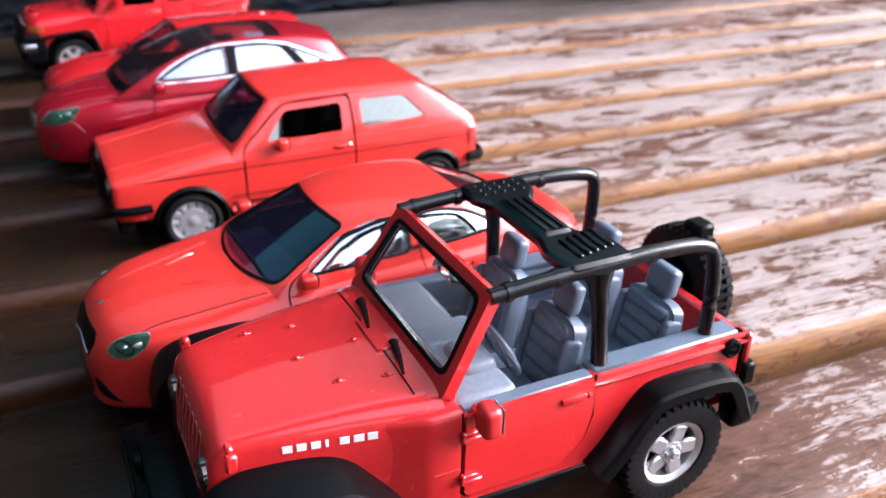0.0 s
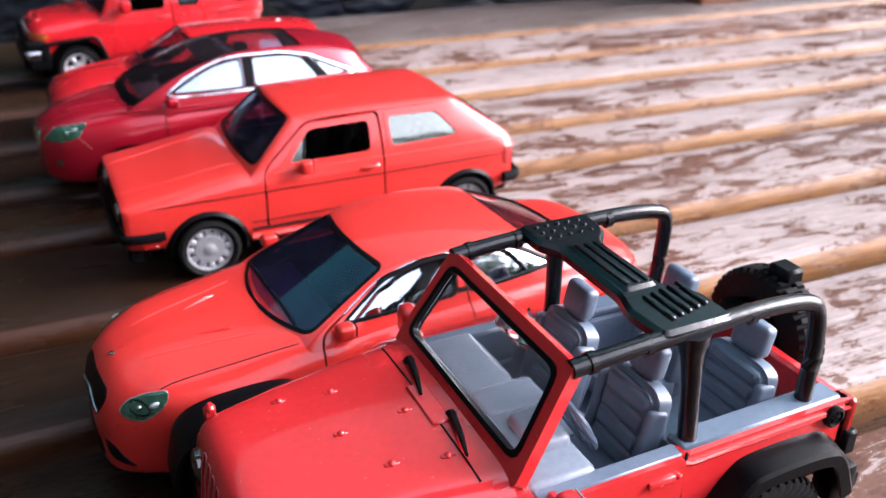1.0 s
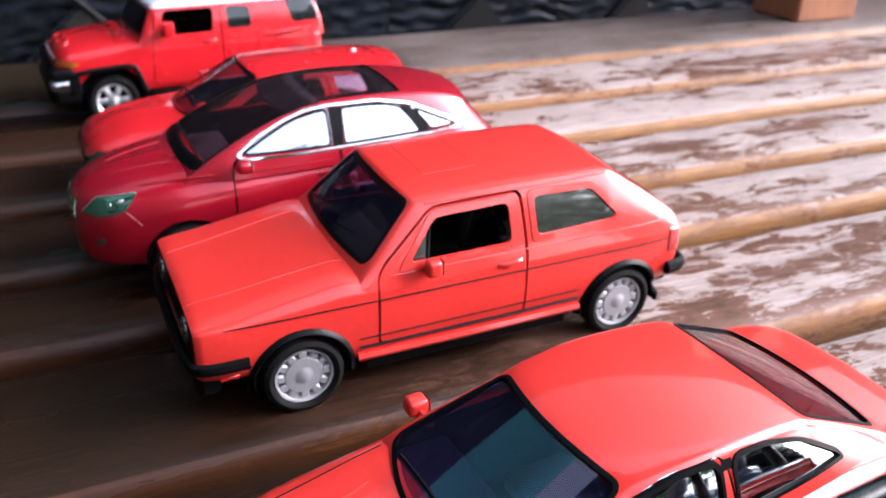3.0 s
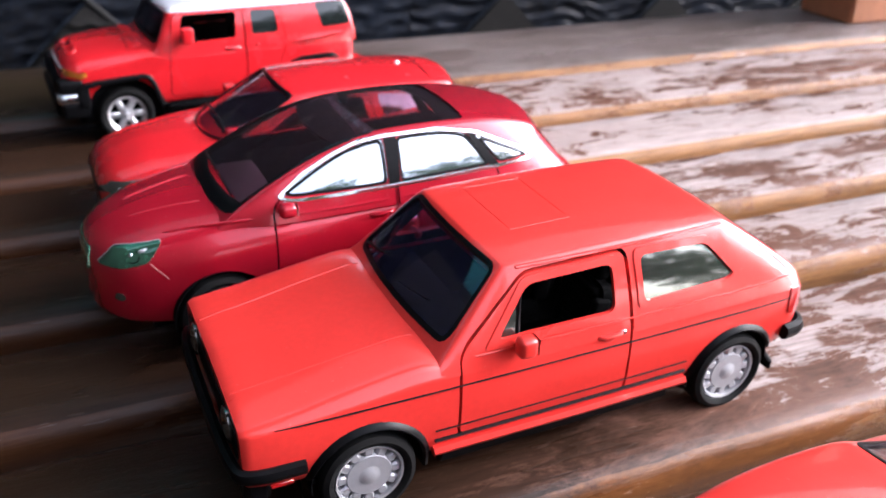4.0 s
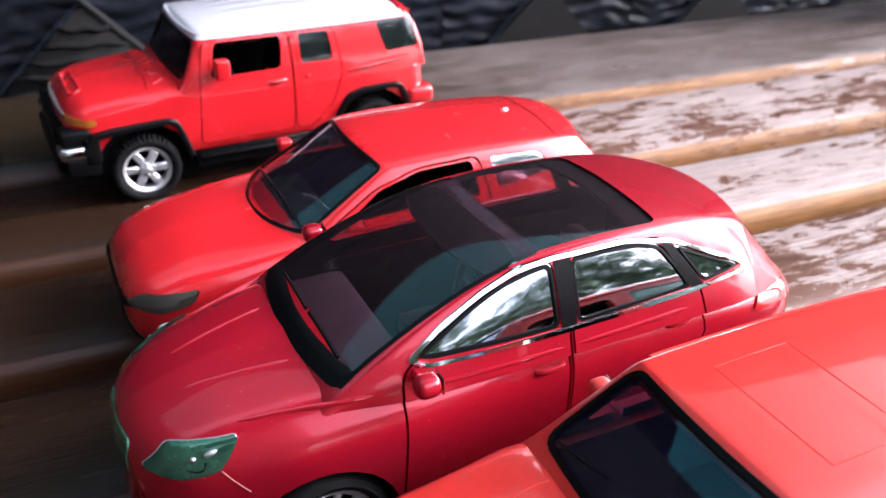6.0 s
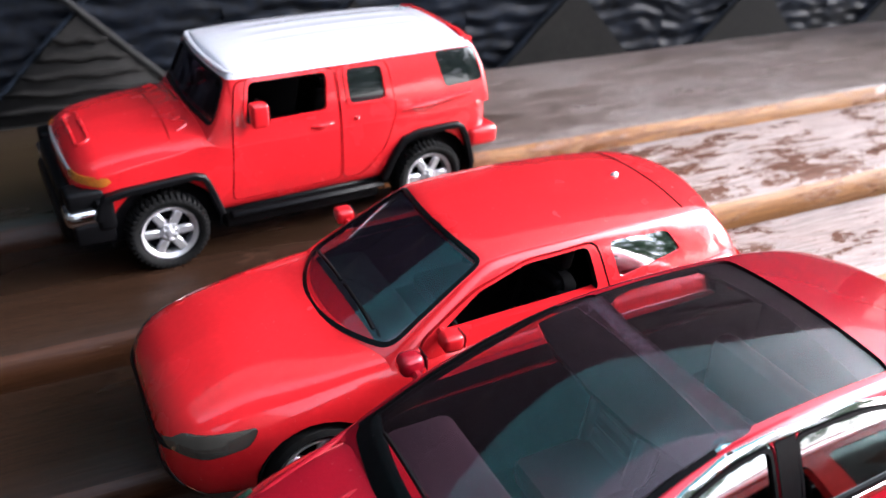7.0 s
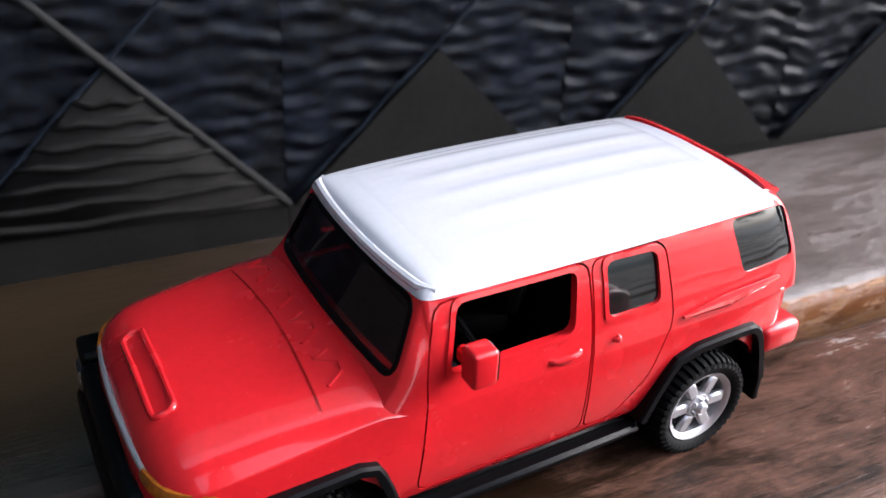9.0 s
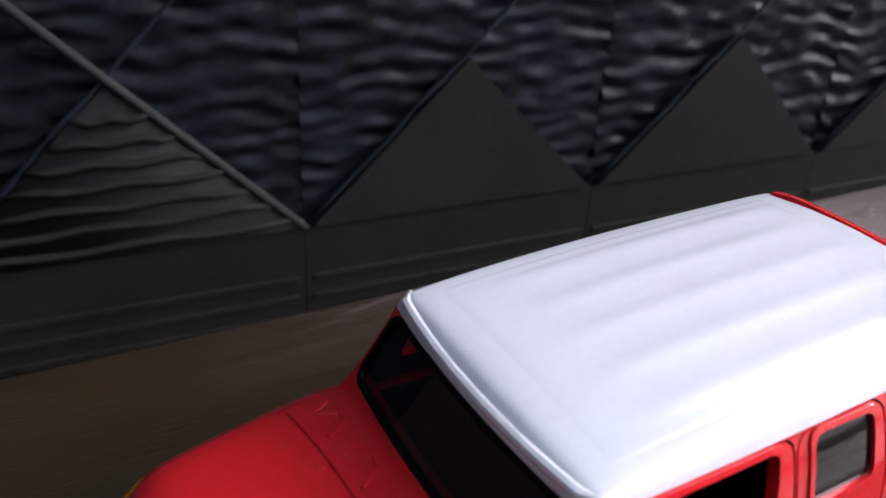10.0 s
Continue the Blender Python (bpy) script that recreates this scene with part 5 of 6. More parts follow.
r_side, r_top, r_nose = car(rover, dict(
    paint=ROSE_RED, half=0.735,
    hull=ROVER_HULL,
    edge=0.01, house=[(0.26, 0.9, 0.3, 0.67, 0.9, 0.3, 0.715, 0.85), (0.335, 1.0, 0.385, 0.655, 0.985, 0.37, 0.722, 0.85), (0.475, 1.29, 0.515, 0.575, 1.28, 0.53, 0.722, 0.85), (0.495, 1.335, 0.53, 0.58, 1.32, 0.56, 0.722, 0.85), (0.58, 1.385, 0.6, 0.585, 1.352, 0.65, 0.722, 0.85), (1.4, 1.42, 1.4, 0.595, 1.365, 1.4, 0.722, 0.85), (2.4, 1.4, 2.41, 0.585, 1.348, 2.4, 0.722, 0.85), (2.53, 1.37, 2.53, 0.58, 1.325, 2.53, 0.717, 0.85), (2.62, 1.1, 2.62, 0.64, 1.1, 2.62, 0.705, 0.85), (2.65, 0.92, 2.64, 0.66, 0.9, 2.64, 0.69, 0.84)], belt=0.92, front_screen=(1.0, 2.0, "x"), rear_screen=(7.25, 7.8, "x"), screen_share=0.95,
    axles=(-0.04, 2.065), r=0.292, arch=0.395, track=0.77, rim="six", rim_share=0.7, knobs=42, tyre_width=0.22, cavity=(0.4, 2.4), roof_from=1.292, roof_to=2.45,
    side_windows=[([(0.58, 0.972), (1.225, 0.985), (1.26, 1.278), (0.65, 1.278)], None, "window"), ([(1.39, 1.0), (1.715, 1.0), (1.7, 1.27), (1.39, 1.28)], BLACK_GLASS, "window"), ([(2.225, 1.01), (2.575, 1.025), (2.52, 1.284), (2.15, 1.284)], BLACK_GLASS, "window")], win_round=0.045,
    gap=0.0045, trim=ROSE_RED, trim_wide=0.022,
    screen_glass=DARK_GLASS, rear_glass=DARK_GLASS, doors=[[(0.445, 0.42), (1.305, 0.42), (1.315, 1.0), (1.31, 1.288), (0.565, 1.28), (0.5, 1.0)], [(1.322, 0.42), (1.48, 0.42), (1.68, 0.62), (1.79, 0.9), (1.745, 1.25), (1.7, 1.289), (1.327, 1.289)]],
    handles=[(1.17, 0.89, 0.17), (1.45, 0.9, 0.02)], mirror=(0.665, 0.81, 1.09), mirror_sides=(-1,), mirror_curve=0.35, mirror_size=(0.06, 0.11, 0.085),
    patches=[("tail_light", TAIL, [(2.5, 0.84), (2.8, 0.84), (2.8, 0.98), (2.5, 0.98)], "y", -3, -0.3, 0.016, "red tail light")]))

# ---- open-topped off-roader ----
jeep = thing("toy_open_off_roader", -0.36, -3.69, 0, 0, "red die-cast toy open off-roader, black roll bars, grey seats", "toy car", ROW)
HW = 0.70
bonnet = hull([(-0.374, 0.45, 0.42, 0.62, 0.68, 0.42, 0.0), (-0.352, 0.46, 0.42, 0.83, 0.89, 0.43, 0.004), (-0.322, 0.47, 0.42, 0.935, 1.0, 0.44, 0.008), (-0.262, 0.485, 0.43, 0.975, 1.045, 0.452, 0.012), (-0.2, 0.5, 0.45, 0.99, 1.062, 0.462, 0.018), (0.4, 0.61, 0.45, 1.03, 1.115, 0.535, 0.02), (0.78, 0.69, 0.45, 1.03, 1.125, 0.6, 0.02)], n=30, soften=2)
j_side, j_top, j_nose = surface(bonnet)
slots = bmesh.new()
for k in range(7):
    y = (k - 3) * 0.082
    merge(slots, prism(rounded([(y - 0.027, 0.665), (y + 0.027, 0.665), (y + 0.027, 0.975), (y - 0.027, 0.975)], 0.022), "x", -1, -0.3))
bonnet = boolean(bonnet, slots)
for k in range(7):
    y = (k - 3) * 0.082
    loop = [(y + a * 0.03, 0.82 + b * 0.155) for a, b in ((-1, -0.9), (-0.6, -1), (0.6, -1), (1, -0.9), (1, -0.3), (1, 0.3), (1, 0.9), (0.6, 1), (-0.6, 1), (-1, 0.9), (-1, 0.3), (-1, -0.3))]
    part("slot_rim", tube([(j_nose(a, b) - 0.001, a, b) for a, b in loop], 0.0032, 5, closed=True), WORN_EDGE, jeep, "worn pale rim of a grille slot")
cowl = union(boxes((0.74, 0.86, -0.695, 0.695, 0.45, 1.0), bevel=0.01), boxes((0.68, 0.87, -0.62, 0.62, 0.8, 1.1), bevel=0.04, seg=2))
side_poly = [(0.72, 0.45), (1.64, 0.43), (1.76, 0.5), (1.98, 0.82), (2.5, 0.82), (2.64, 0.56), (2.68, 0.6), (2.7, 1.0), (0.72, 1.0)]
tub = union(bonnet, cowl)
for a, b in ((-HW, -0.62), (0.62, HW)):
    part("side_panel", prism(side_poly, "y", a, b), RED, jeep)
for a, b in ((-HW, -0.58), (0.58, HW)):
    s, rings = (-1 if a < 0 else 1), []
    for k in range(7):
        x = (0.46, 0.5, 0.55, 0.6, 0.65, 0.7, 0.845)[k]
        y = 0.714 + min(0.0, x - 0.7) * (0.726 - abs(j_side(0.46, 0.8))) / 0.24
        top = 1.02 + 0.03 * k / 6
        rings.append([(x, s * q, z) for q, z in ((y - 0.12, 0.462), (y, 0.462), (y, top - 0.04), (y - 0.008, top - 0.015), (y - 0.03, top), (y - 0.12, top + 0.01))])
    part("cowl_side", skin(rings), RED, jeep)
    part("side_bead", tube([(x, s * 0.714, 0.69) for x in (0.7, 0.77, 0.84)], 0.006, 6), RED, jeep)
part("tailgate", boxes((2.63, 2.71, -HW, HW, 0.5, 1.0), bevel=0.02), RED, jeep)
part("tub_floor", boxes((1.5, 2.7, -0.62, 0.62, 0.44, 0.5), bevel=0.02), RED, jeep)
for sign in (-1, 1):
    part("waist_bead", tube([(x, sign * (HW + 0.004), 0.965 - 0.01 * (x > 1.66)) for x in (0.86, 1.2, 1.66, 1.67, 2.2, 2.69)], 0.014, 6), RED, jeep)
part("body", tub, RED, jeep)
part("chassis", boxes((-0.5, 2.75, -0.4, 0.4, 0.24, 0.46), (0.42, 1.75, -0.69, 0.69, 0.3, 0.43), bevel=0.03), BLACK, jeep, "black plastic chassis")
for sign in (-1, 1):
    door = part("door", prism(rounded([(0.865, 0.5), (1.44, 0.5), (1.58, 0.62), (1.63, 0.78), (1.63, 1.015), (0.865, 1.015)], 0.04), "y", *sorted((sign * HW, sign * (HW + 0.022)))), RED, jeep)
    part("door_seam", tube([(x, sign * (HW + 0.002), z) for x, z in [(0.852, 1.02), (0.852, 0.52), (0.884, 0.488), (1.41, 0.488), (1.48, 0.51), (1.58, 0.6), (1.61, 0.65), (1.643, 0.76), (1.643, 1.02)]], 0.009, 5), BLACK, door)
    y = sign * (HW + 0.03)
    part("door_handle", boxes((1.42, 1.57, min(y - 0.01, y + 0.012), max(y - 0.01, y + 0.012), 0.905, 0.945), (1.58, 1.605, y - 0.012, y + 0.012, 0.91, 0.935), bevel=0.008, seg=2), RED, door)
    for z in (0.63, 0.9):
        part("door_hinge", boxes((0.84, 0.96, y - 0.016, y + 0.01, z - 0.03, z - 0.008), (0.84, 0.93, y - 0.016, y + 0.01, z + 0.005, z + 0.025), (0.835, 0.86, y - 0.02, y + 0.014, z - 0.035, z + 0.03), bevel=0.006), RED, door)
    part("door_rail", boxes((0.88, 1.64, min(sign * 0.6, sign * 0.685), max(sign * 0.6, sign * 0.685), 0.99, 1.008), bevel=0.008), GREY, door, "grey inner door rail")
    part("door_card", boxes((0.88, 1.66, min(sign * 0.6, sign * 0.695), max(sign * 0.6, sign * 0.695), 0.54, 1.0), (0.95, 1.5, min(sign * 0.57, sign * 0.62), max(sign * 0.57, sign * 0.62), 0.72, 0.78), bevel=0.015), GREY, door, "grey inner door panel")
    part("side_rail", boxes((1.66, 2.66, min(sign * 0.53, sign * 0.672), max(sign * 0.53, sign * 0.672), 0.96, 1.012), bevel=0.014), GREY, jeep, "grey tub edge trim")
    # flat black wheel arches
    for path in ([(-0.46, 0.6), (-0.42, 0.78), (-0.28, 0.875), (0.1, 0.9), (0.28, 0.86), (0.42, 0.7), (0.62, 0.46)], [(1.62, 0.44), (1.74, 0.56), (1.93, 0.83), (2.04, 0.875), (2.46, 0.87), (2.6, 0.8), (2.72, 0.52)]):
        inner = 0.5 if path[0][0] < 0 else 0.66
        pts = smooth_line([(x, 0, z) for x, z in path], 2)
        rings = []
        for i, p in enumerate(pts):
            d = (pts[min(i + 1, len(pts) - 1)] - pts[max(i - 1, 0)]).normalized()
            n = Vector((-d.z, 0, d.x))
            rings.append([(p.x + n.x * h, sign * y, p.z + n.z * h) for y, h in ((inner, -0.02), (inner, 0.012), (0.74, 0.006), (0.83, -0.015), (0.845, -0.035), (0.845, -0.1), (0.825, -0.1), (0.8, -0.04))])
        part("wheel_arch", skin(rings), BLACK, jeep, "wide black plastic wheel arch", smooth=30)
    part("headlight", spun([(0.03, 0.085), (-0.012, 0.085), (-0.03, 0.05), (-0.034, 0.004)], 20), LENS, jeep, "round headlight").matrix_basis = pose(S * -0.355, S * sign * 0.365, S * 0.83, 0, 0, -90)
    lamp = part("tail_light", boxes((2.68, 2.73, min(sign * 0.6, sign * 0.72), max(sign * 0.6, sign * 0.72), 0.8, 1.0), bevel=0.015), TAIL, jeep, "red tail light")
    part("tail_bracket", boxes((2.7, 2.79, min(sign * 0.6, sign * 0.73), max(sign * 0.6, sign * 0.73), 0.64, 0.79), (2.76, 2.8, min(sign * 0.62, sign * 0.71), max(sign * 0.62, sign * 0.71), 0.67, 0.76), bevel=0.015), BLACK, jeep)
    mirror(jeep, 0.93, sign * 0.825, 1.05, RED, (0.055, 0.14, 0.09), sign, 0.75)
    part("hood_latch", boxes((-0.28, -0.22, sign * 0.535 - 0.02, sign * 0.535 + 0.02, 0.93, 1.03), (-0.27, -0.23, sign * 0.5 - 0.03, sign * 0.5 + 0.03, 1.02, 1.06), bevel=0.012), RED, jeep)
fuel = part("fuel_cap", spun([(0.02, 0.06), (-0.012, 0.06), (-0.018, 0.045), (-0.006, 0.04), (-0.006, 0.004)], 20), BLACK, jeep, "round black fuel cap", at=(2.575, -HW - 0.014, 0.935))
for k in range(3):
    c = Matrix.Rotation(k * math.tau / 6, 4, "Y")
    part("cap_rib", boxes((-0.034, 0.034, -0.014, -0.002, -0.006, 0.006, c), bevel=0.002), INSIDE, fuel)
part("front_bumper", union(boxes((-0.66, -0.5, -0.62, 0.62, 0.36, 0.5), (-0.6, -0.42, -0.35, 0.35, 0.3, 0.6), (-0.64, -0.56, -0.28, -0.16, 0.48, 0.58), (-0.64, -0.56, 0.16, 0.28, 0.48, 0.58), bevel=0.03, seg=2)), BLACK, jeep, "black front bumper")
part("bumper_plate", boxes((-0.675, -0.62, -0.5, -0.06, 0.4, 0.475), (-0.675, -0.62, 0.06, 0.5, 0.4, 0.475), bevel=0.01), RUBBER, jeep, "dark grey bumper plate")
part("rear_bumper", boxes((2.7, 2.86, -0.76, 0.76, 0.4, 0.52), (2.62, 2.8, -0.78, -0.64, 0.38, 0.6), (2.62, 2.8, 0.64, 0.78, 0.38, 0.6), bevel=0.03, seg=2), BLACK, jeep, "black rear bumper")
for x in (0.0, 2.2):
    for sign in (-1, 1):
        wheel(jeep, x, sign * 0.8, 0.355, 0.355, 0.25, "five", sign, 38, None, 0.6)
spare = wheel(jeep, 0, 0, 0, 0.385, 0.2, "five", -1, 40, BLACK, 0.56)
spare.name = "spare_wheel"
spare.matrix_basis = pose(S * 3.0, S * 0.1, S * 0.9, 0, 0, 90)
part("spare_carrier", boxes((2.7, 2.84, 0.0, 0.3, 0.75, 1.05), (2.86, 3.0, -0.02, 0.14, 1.24, 1.34), bevel=0.02), BLACK, jeep)

# windscreen frame, leaning back
lay = Matrix.Translation((0.8, 0, 1.085)) @ Matrix.Rotation(radians(31), 4, "Y")
frame_out = [(-0.64, -0.02), (0.64, -0.02), (0.575, 0.57), (-0.575, 0.57)]
frame_in = [(-0.565, 0.07), (0.565, 0.07), (0.51, 0.51), (-0.51, 0.51)]
fr = boolean(prism(rounded(frame_out, 0.04), "x", -0.03, 0.035), prism(rounded(frame_in, 0.07), "x", -1, 1), least=0.1)
fr.transform(lay)
ws = part("windscreen_frame", fr, RED, jeep)
gk = boolean(prism(rounded(grown(frame_in, 0.006), 0.07), "x", -0.036, 0.02), prism(rounded(grown(frame_in, -0.02), 0.06), "x", -1, 1), least=0.05)
gk.transform(lay)
part("window_seal", gk, BLACK, ws, "black rubber window seal")
gl = prism(rounded(grown(frame_in, -0.02), 0.06), "x", -0.008, 0.004)
gl.transform(lay)
pane = part("windscreen", gl, CLEAR, ws)
pane.visible_shadow = False
part("mirror_clip", boxes((0.03, 0.12, -0.16, 0.08, 0.42, 0.52, lay), bevel=0.02, seg=2), CLEAR, ws, "clear plastic mirror")
for y0, y1 in ((-0.12, -0.42), (0.36, 0.06)):
    part("wiper", union(tube([(0.73, y0, 1.135), (0.7, (y0 + y1) / 2, 1.145), (0.66, y1, 1.14)], [0.022, 0.016, 0.008], 6), ball(0.03, 0.03, 0.02, (0.73, y0, 1.125), 10, 6)), BLACK, jeep, "black wiper")
for x, y in ((0.29, 0.3), (0.23, -0.02), (0.55, 0.0), (0.36, -0.3), (0.6, -0.36), (0.05, 0.36)):
    part("hood_rivet", union(ball(0.02, 0.02, 0.018, (x, y, j_top(x, y)), 8, 6), boxes((x - 0.035, x + 0.035, y - 0.012, y + 0.012, j_top(x, y) - 0.01, j_top(x, y) + 0.006), bevel=0.004)), RED, jeep)
part("hood_vent", boxes((0.62, 0.72, -0.16, 0.16, 1.115, 1.132), bevel=0.008), RED, jeep)
part("hood_seam", union(tube([(0.66, y, j_top(0.66, max(-0.54, min(0.54, y))) ) for y in np.linspace(-0.55, 0.55, 14)], 0.006, 5)), BLACK, jeep)
# white lettering on the bonnet's side, as plain bars
for k, wide in enumerate((0.048, 0.046, 0.046, 0.016, 0.048, 0.052, 0.05)):
    x = -0.01 + k * 0.067
    turn = math.atan2(j_side(x + 0.06, 0.95) - j_side(x, 0.95), 0.06)
    out = min(j_side(x + u * wide, z) - u * wide * math.tan(turn) for u in (0, 1) for z in (0.945, 0.965, 0.985))
    lay = Matrix.Translation((x, out, 0.945)) @ Matrix.Rotation(turn, 4, "Z")
    part("print_bar", boxes((0, wide, -0.002, 0.02, 0, 0.04, lay), bevel=0.002), PRINT, jeep, "white printed bar")

# roll bars
for sign in (-1, 1):
    top = smooth_line([(1.06, sign * 0.555, 1.555), (1.3, sign * 0.56, 1.575), (1.7, sign * 0.565, 1.59), (2.1, sign * 0.56, 1.6), (2.4, sign * 0.56, 1.57), (2.46, sign * 0.57, 1.5), (2.47, sign * 0.59, 1.3), (2.46, sign * 0.6, 1.0)], 2)
    bar = part("roll_bar", tube(top, 0.043, 12), GLOSS_BLACK, jeep, "glossy black roll bar")
    part("bar_post", tube([(1.69, sign * 0.563, 1.585), (1.695, sign * 0.565, 1.53), (1.7, sign * 0.569, 1.47), (1.71, sign * 0.577, 1.36), (1.72, sign * 0.585, 1.2), (1.73, sign * 0.6, 1.0)], [0.085, 0.072, 0.056, 0.048, 0.046, 0.046], 10), GLOSS_BLACK, bar)
    for k, x in enumerate((1.14, 1.42, 2.0)):
        part("clamp", tube([(x, sign * 0.557, 1.562 + 0.012 * k), (x + 0.035, sign * 0.557, 1.564 + 0.012 * k)], 0.051, 12), GLOSS_BLACK, bar)
def pad_of(name, poly, z0, z1, label="", cut=0.04):
    """A flat plastic panel with chamfered upper edges."""
    inset = grown(rounded(poly, cut), -0.022)
    outer = rounded(poly, cut)
    rings = [[(x, y, z0) for x, y in outer], [(x, y, z1 - 0.018) for x, y in outer], [(x, y, z1) for x, y in inset]]
    return part(name, skin(rings), GLOSS_BLACK, jeep, label, smooth=25)


pad_of("overhead_panel", [(1.5, -0.6), (1.9, -0.6), (1.9, -0.36), (1.78, -0.22), (1.78, 0.26), (1.88, 0.38), (1.9, 0.6), (1.46, 0.6), (1.46, 0.38), (1.53, 0.26), (1.53, -0.22), (1.48, -0.36)], 1.58, 1.636, "black ribbed overhead panel")
pad_of("panel_pad", [(1.56, -0.24), (1.75, -0.24), (1.75, 0.28), (1.56, 0.28)], 1.62, 1.652, cut=0.03)
for x in (1.6, 1.655, 1.71):
    part("panel_rib", boxes((x - 0.012, x + 0.012, -0.2, 0.24, 1.648, 1.662), bevel=0.006, seg=2), GLOSS_BLACK, jeep)
for k in range(5):
    part("panel_rib", boxes((1.6 + k * 0.055, 1.63 + k * 0.055, -0.52 + k * 0.012, -0.3 + k * 0.012, 1.63, 1.65), bevel=0.008), GLOSS_BLACK, jeep)
for k in range(5):
    for j in range(3):
        part("panel_stud", ball(0.014, 0.014, 0.008, (1.54 + k * 0.065, 0.4 + j * 0.065, 1.638), 8, 5), GLOSS_BLACK, jeep)
# grey cabin
part("cabin_floor", boxes((0.86, 2.62, -0.6, 0.6, 0.5, 0.56), (1.5, 1.56, -0.6, 0.6, 0.5, 0.6), bevel=0.01), GREY, jeep, "grey cabin floor")
part("dashboard", union(boxes((0.86, 1.22, -0.62, 0.62, 0.84, 1.03), (0.9, 1.04, -0.58, 0.58, 0.6, 0.9), (1.0, 1.2, -0.44, -0.16, 0.95, 1.085), (0.92, 1.3, -0.13, 0.13, 0.66, 1.035), (1.12, 1.25, 0.17, 0.56, 0.86, 1.0), bevel=0.04, seg=3)), DASH_GLARE_GREY, jeep, "grey dashboard, colour lightened for windscreen glare")
part("console", boxes((1.05, 1.62, -0.09, 0.09, 0.55, 0.74), bevel=0.03, seg=2), GREY, jeep)
steering_wheel(jeep, 1.3, -0.3, 1.03, 0.15, GREY)
for y in (-0.3, 0.3):
    seat(jeep, 1.36, y, 0.6, GREY, 0.22, 0.52)
for y in (-0.29, 0.29):
    seat(jeep, 2.05, y, 0.62, GREY, 0.24, 0.44, head=True)
for sign in (-1, 1):
    part("inner_side", boxes((1.66, 2.64, min(sign * 0.5, sign * 0.62), max(sign * 0.5, sign * 0.62), 0.5, 0.96), bevel=0.03, seg=2), GREY, jeep)

# ---- fittings of the white-roofed off-roader ----
def boxy_arch(parent, path, inner, outer, label="angular black plastic wheel arch"):
    for sign in (-1, 1):
        pts = smooth_line([(x, 0, z) for x, z in path], 1)
        rings = []
        for i, p in enumerate(pts):
            d = (pts[min(i + 1, len(pts) - 1)] - pts[max(i - 1, 0)]).normalized()
            n = Vector((-d.z, 0, d.x))
            rings.append([(p.x + n.x * h, sign * y, p.z + n.z * h) for y, h in ((inner, -0.03), (inner, 0.018), (outer - 0.012, 0.016), (outer, 0.003), (outer, -0.03))])
        part("wheel_arch", skin(rings), BLACK, parent, label, smooth=30)


boxy_arch(rover, [(-0.5, 0.5), (-0.47, 0.6), (-0.4, 0.665), (0.0, 0.69), (0.235, 0.7), (0.29, 0.6), (0.36, 0.36)], 0.64, 0.765)
boxy_arch(rover, [(1.65, 0.36), (1.76, 0.57), (1.86, 0.7), (2.25, 0.715), (2.36, 0.705), (2.42, 0.58), (2.48, 0.34)], 0.64, 0.765)
for sign in (-1, 1):
    part("running_board", boxes((0.42, 1.66, min(sign * 0.6, sign * 0.752), max(sign * 0.6, sign * 0.752), 0.292, 0.326), (0.44, 1.62, sign * 0.735 - 0.012, sign * 0.735 + 0.012, 0.31, 0.334), bevel=0.012), BLACK, rover, "black running board")
    part("turn_signal", boolean(swell(hull(ROVER_HULL[:5], n=20), 0.012), prism(rounded([(-0.61, 0.745), (-0.42, 0.712), (-0.355, 0.745), (-0.4, 0.782), (-0.6, 0.782)], 0.03), "y", *((-3, -0.44) if sign < 0 else (0.44, 3))), "INTERSECT"), AMBER, rover, "amber turn signal")
    part("headlight", spun([(0.03, 0.085), (-0.012, 0.085), (-0.026, 0.05), (-0.03, 0.004)], 20), LENS, rover, "round headlight").matrix_basis = pose(S * -0.6, S * sign * 0.33, S * 0.62, 0, 0, -90)
    part("bumper_corner", boxes((-0.7, -0.44, min(sign * 0.5, sign * 0.72), max(sign * 0.5, sign * 0.725), 0.45, 0.575), bevel=0.045, seg=3), CHROME, rover, "chrome bumper corner")
    part("bumper_end", boxes((-0.67, -0.42, min(sign * 0.5, sign * 0.7), max(sign * 0.5, sign * 0.7), 0.56, 0.7), (-0.66, -0.39, min(sign * 0.5, sign * 0.722), max(sign * 0.5, sign * 0.722), 0.3, 0.47), (-0.5, -0.375, min(sign * 0.55, sign * 0.735), max(sign * 0.55, sign * 0.735), 0.4, 0.64), bevel=0.03, seg=3), BLACK, rover, "black bumper end")
    part("mudflap", boxes((2.44, 2.48, min(sign * 0.55, sign * 0.765), max(sign * 0.55, sign * 0.765), 0.2, 0.42), bevel=0.01), BLACK, rover)
    part("rear_bumper_end", boxes((2.44, 2.72, min(sign * 0.5, sign * 0.75), max(sign * 0.5, sign * 0.75), 0.47, 0.64), bevel=0.05, seg=3), ROSE_RED, rover)
    part("side_bulge", tube([(1.84, sign * 0.728, 0.9), (2.1, sign * 0.735, 0.925), (2.45, sign * 0.728, 0.96)], [0.008, 0.03, 0.012], 8), ROSE_RED, rover)
part("front_bumper", boxes((-0.72, -0.5, -0.6, 0.6, 0.3, 0.5), (-0.69, -0.55, -0.5, 0.5, 0.48, 0.68), bevel=0.05, seg=3), BLACK, rover, "black front bumper and grille guard")
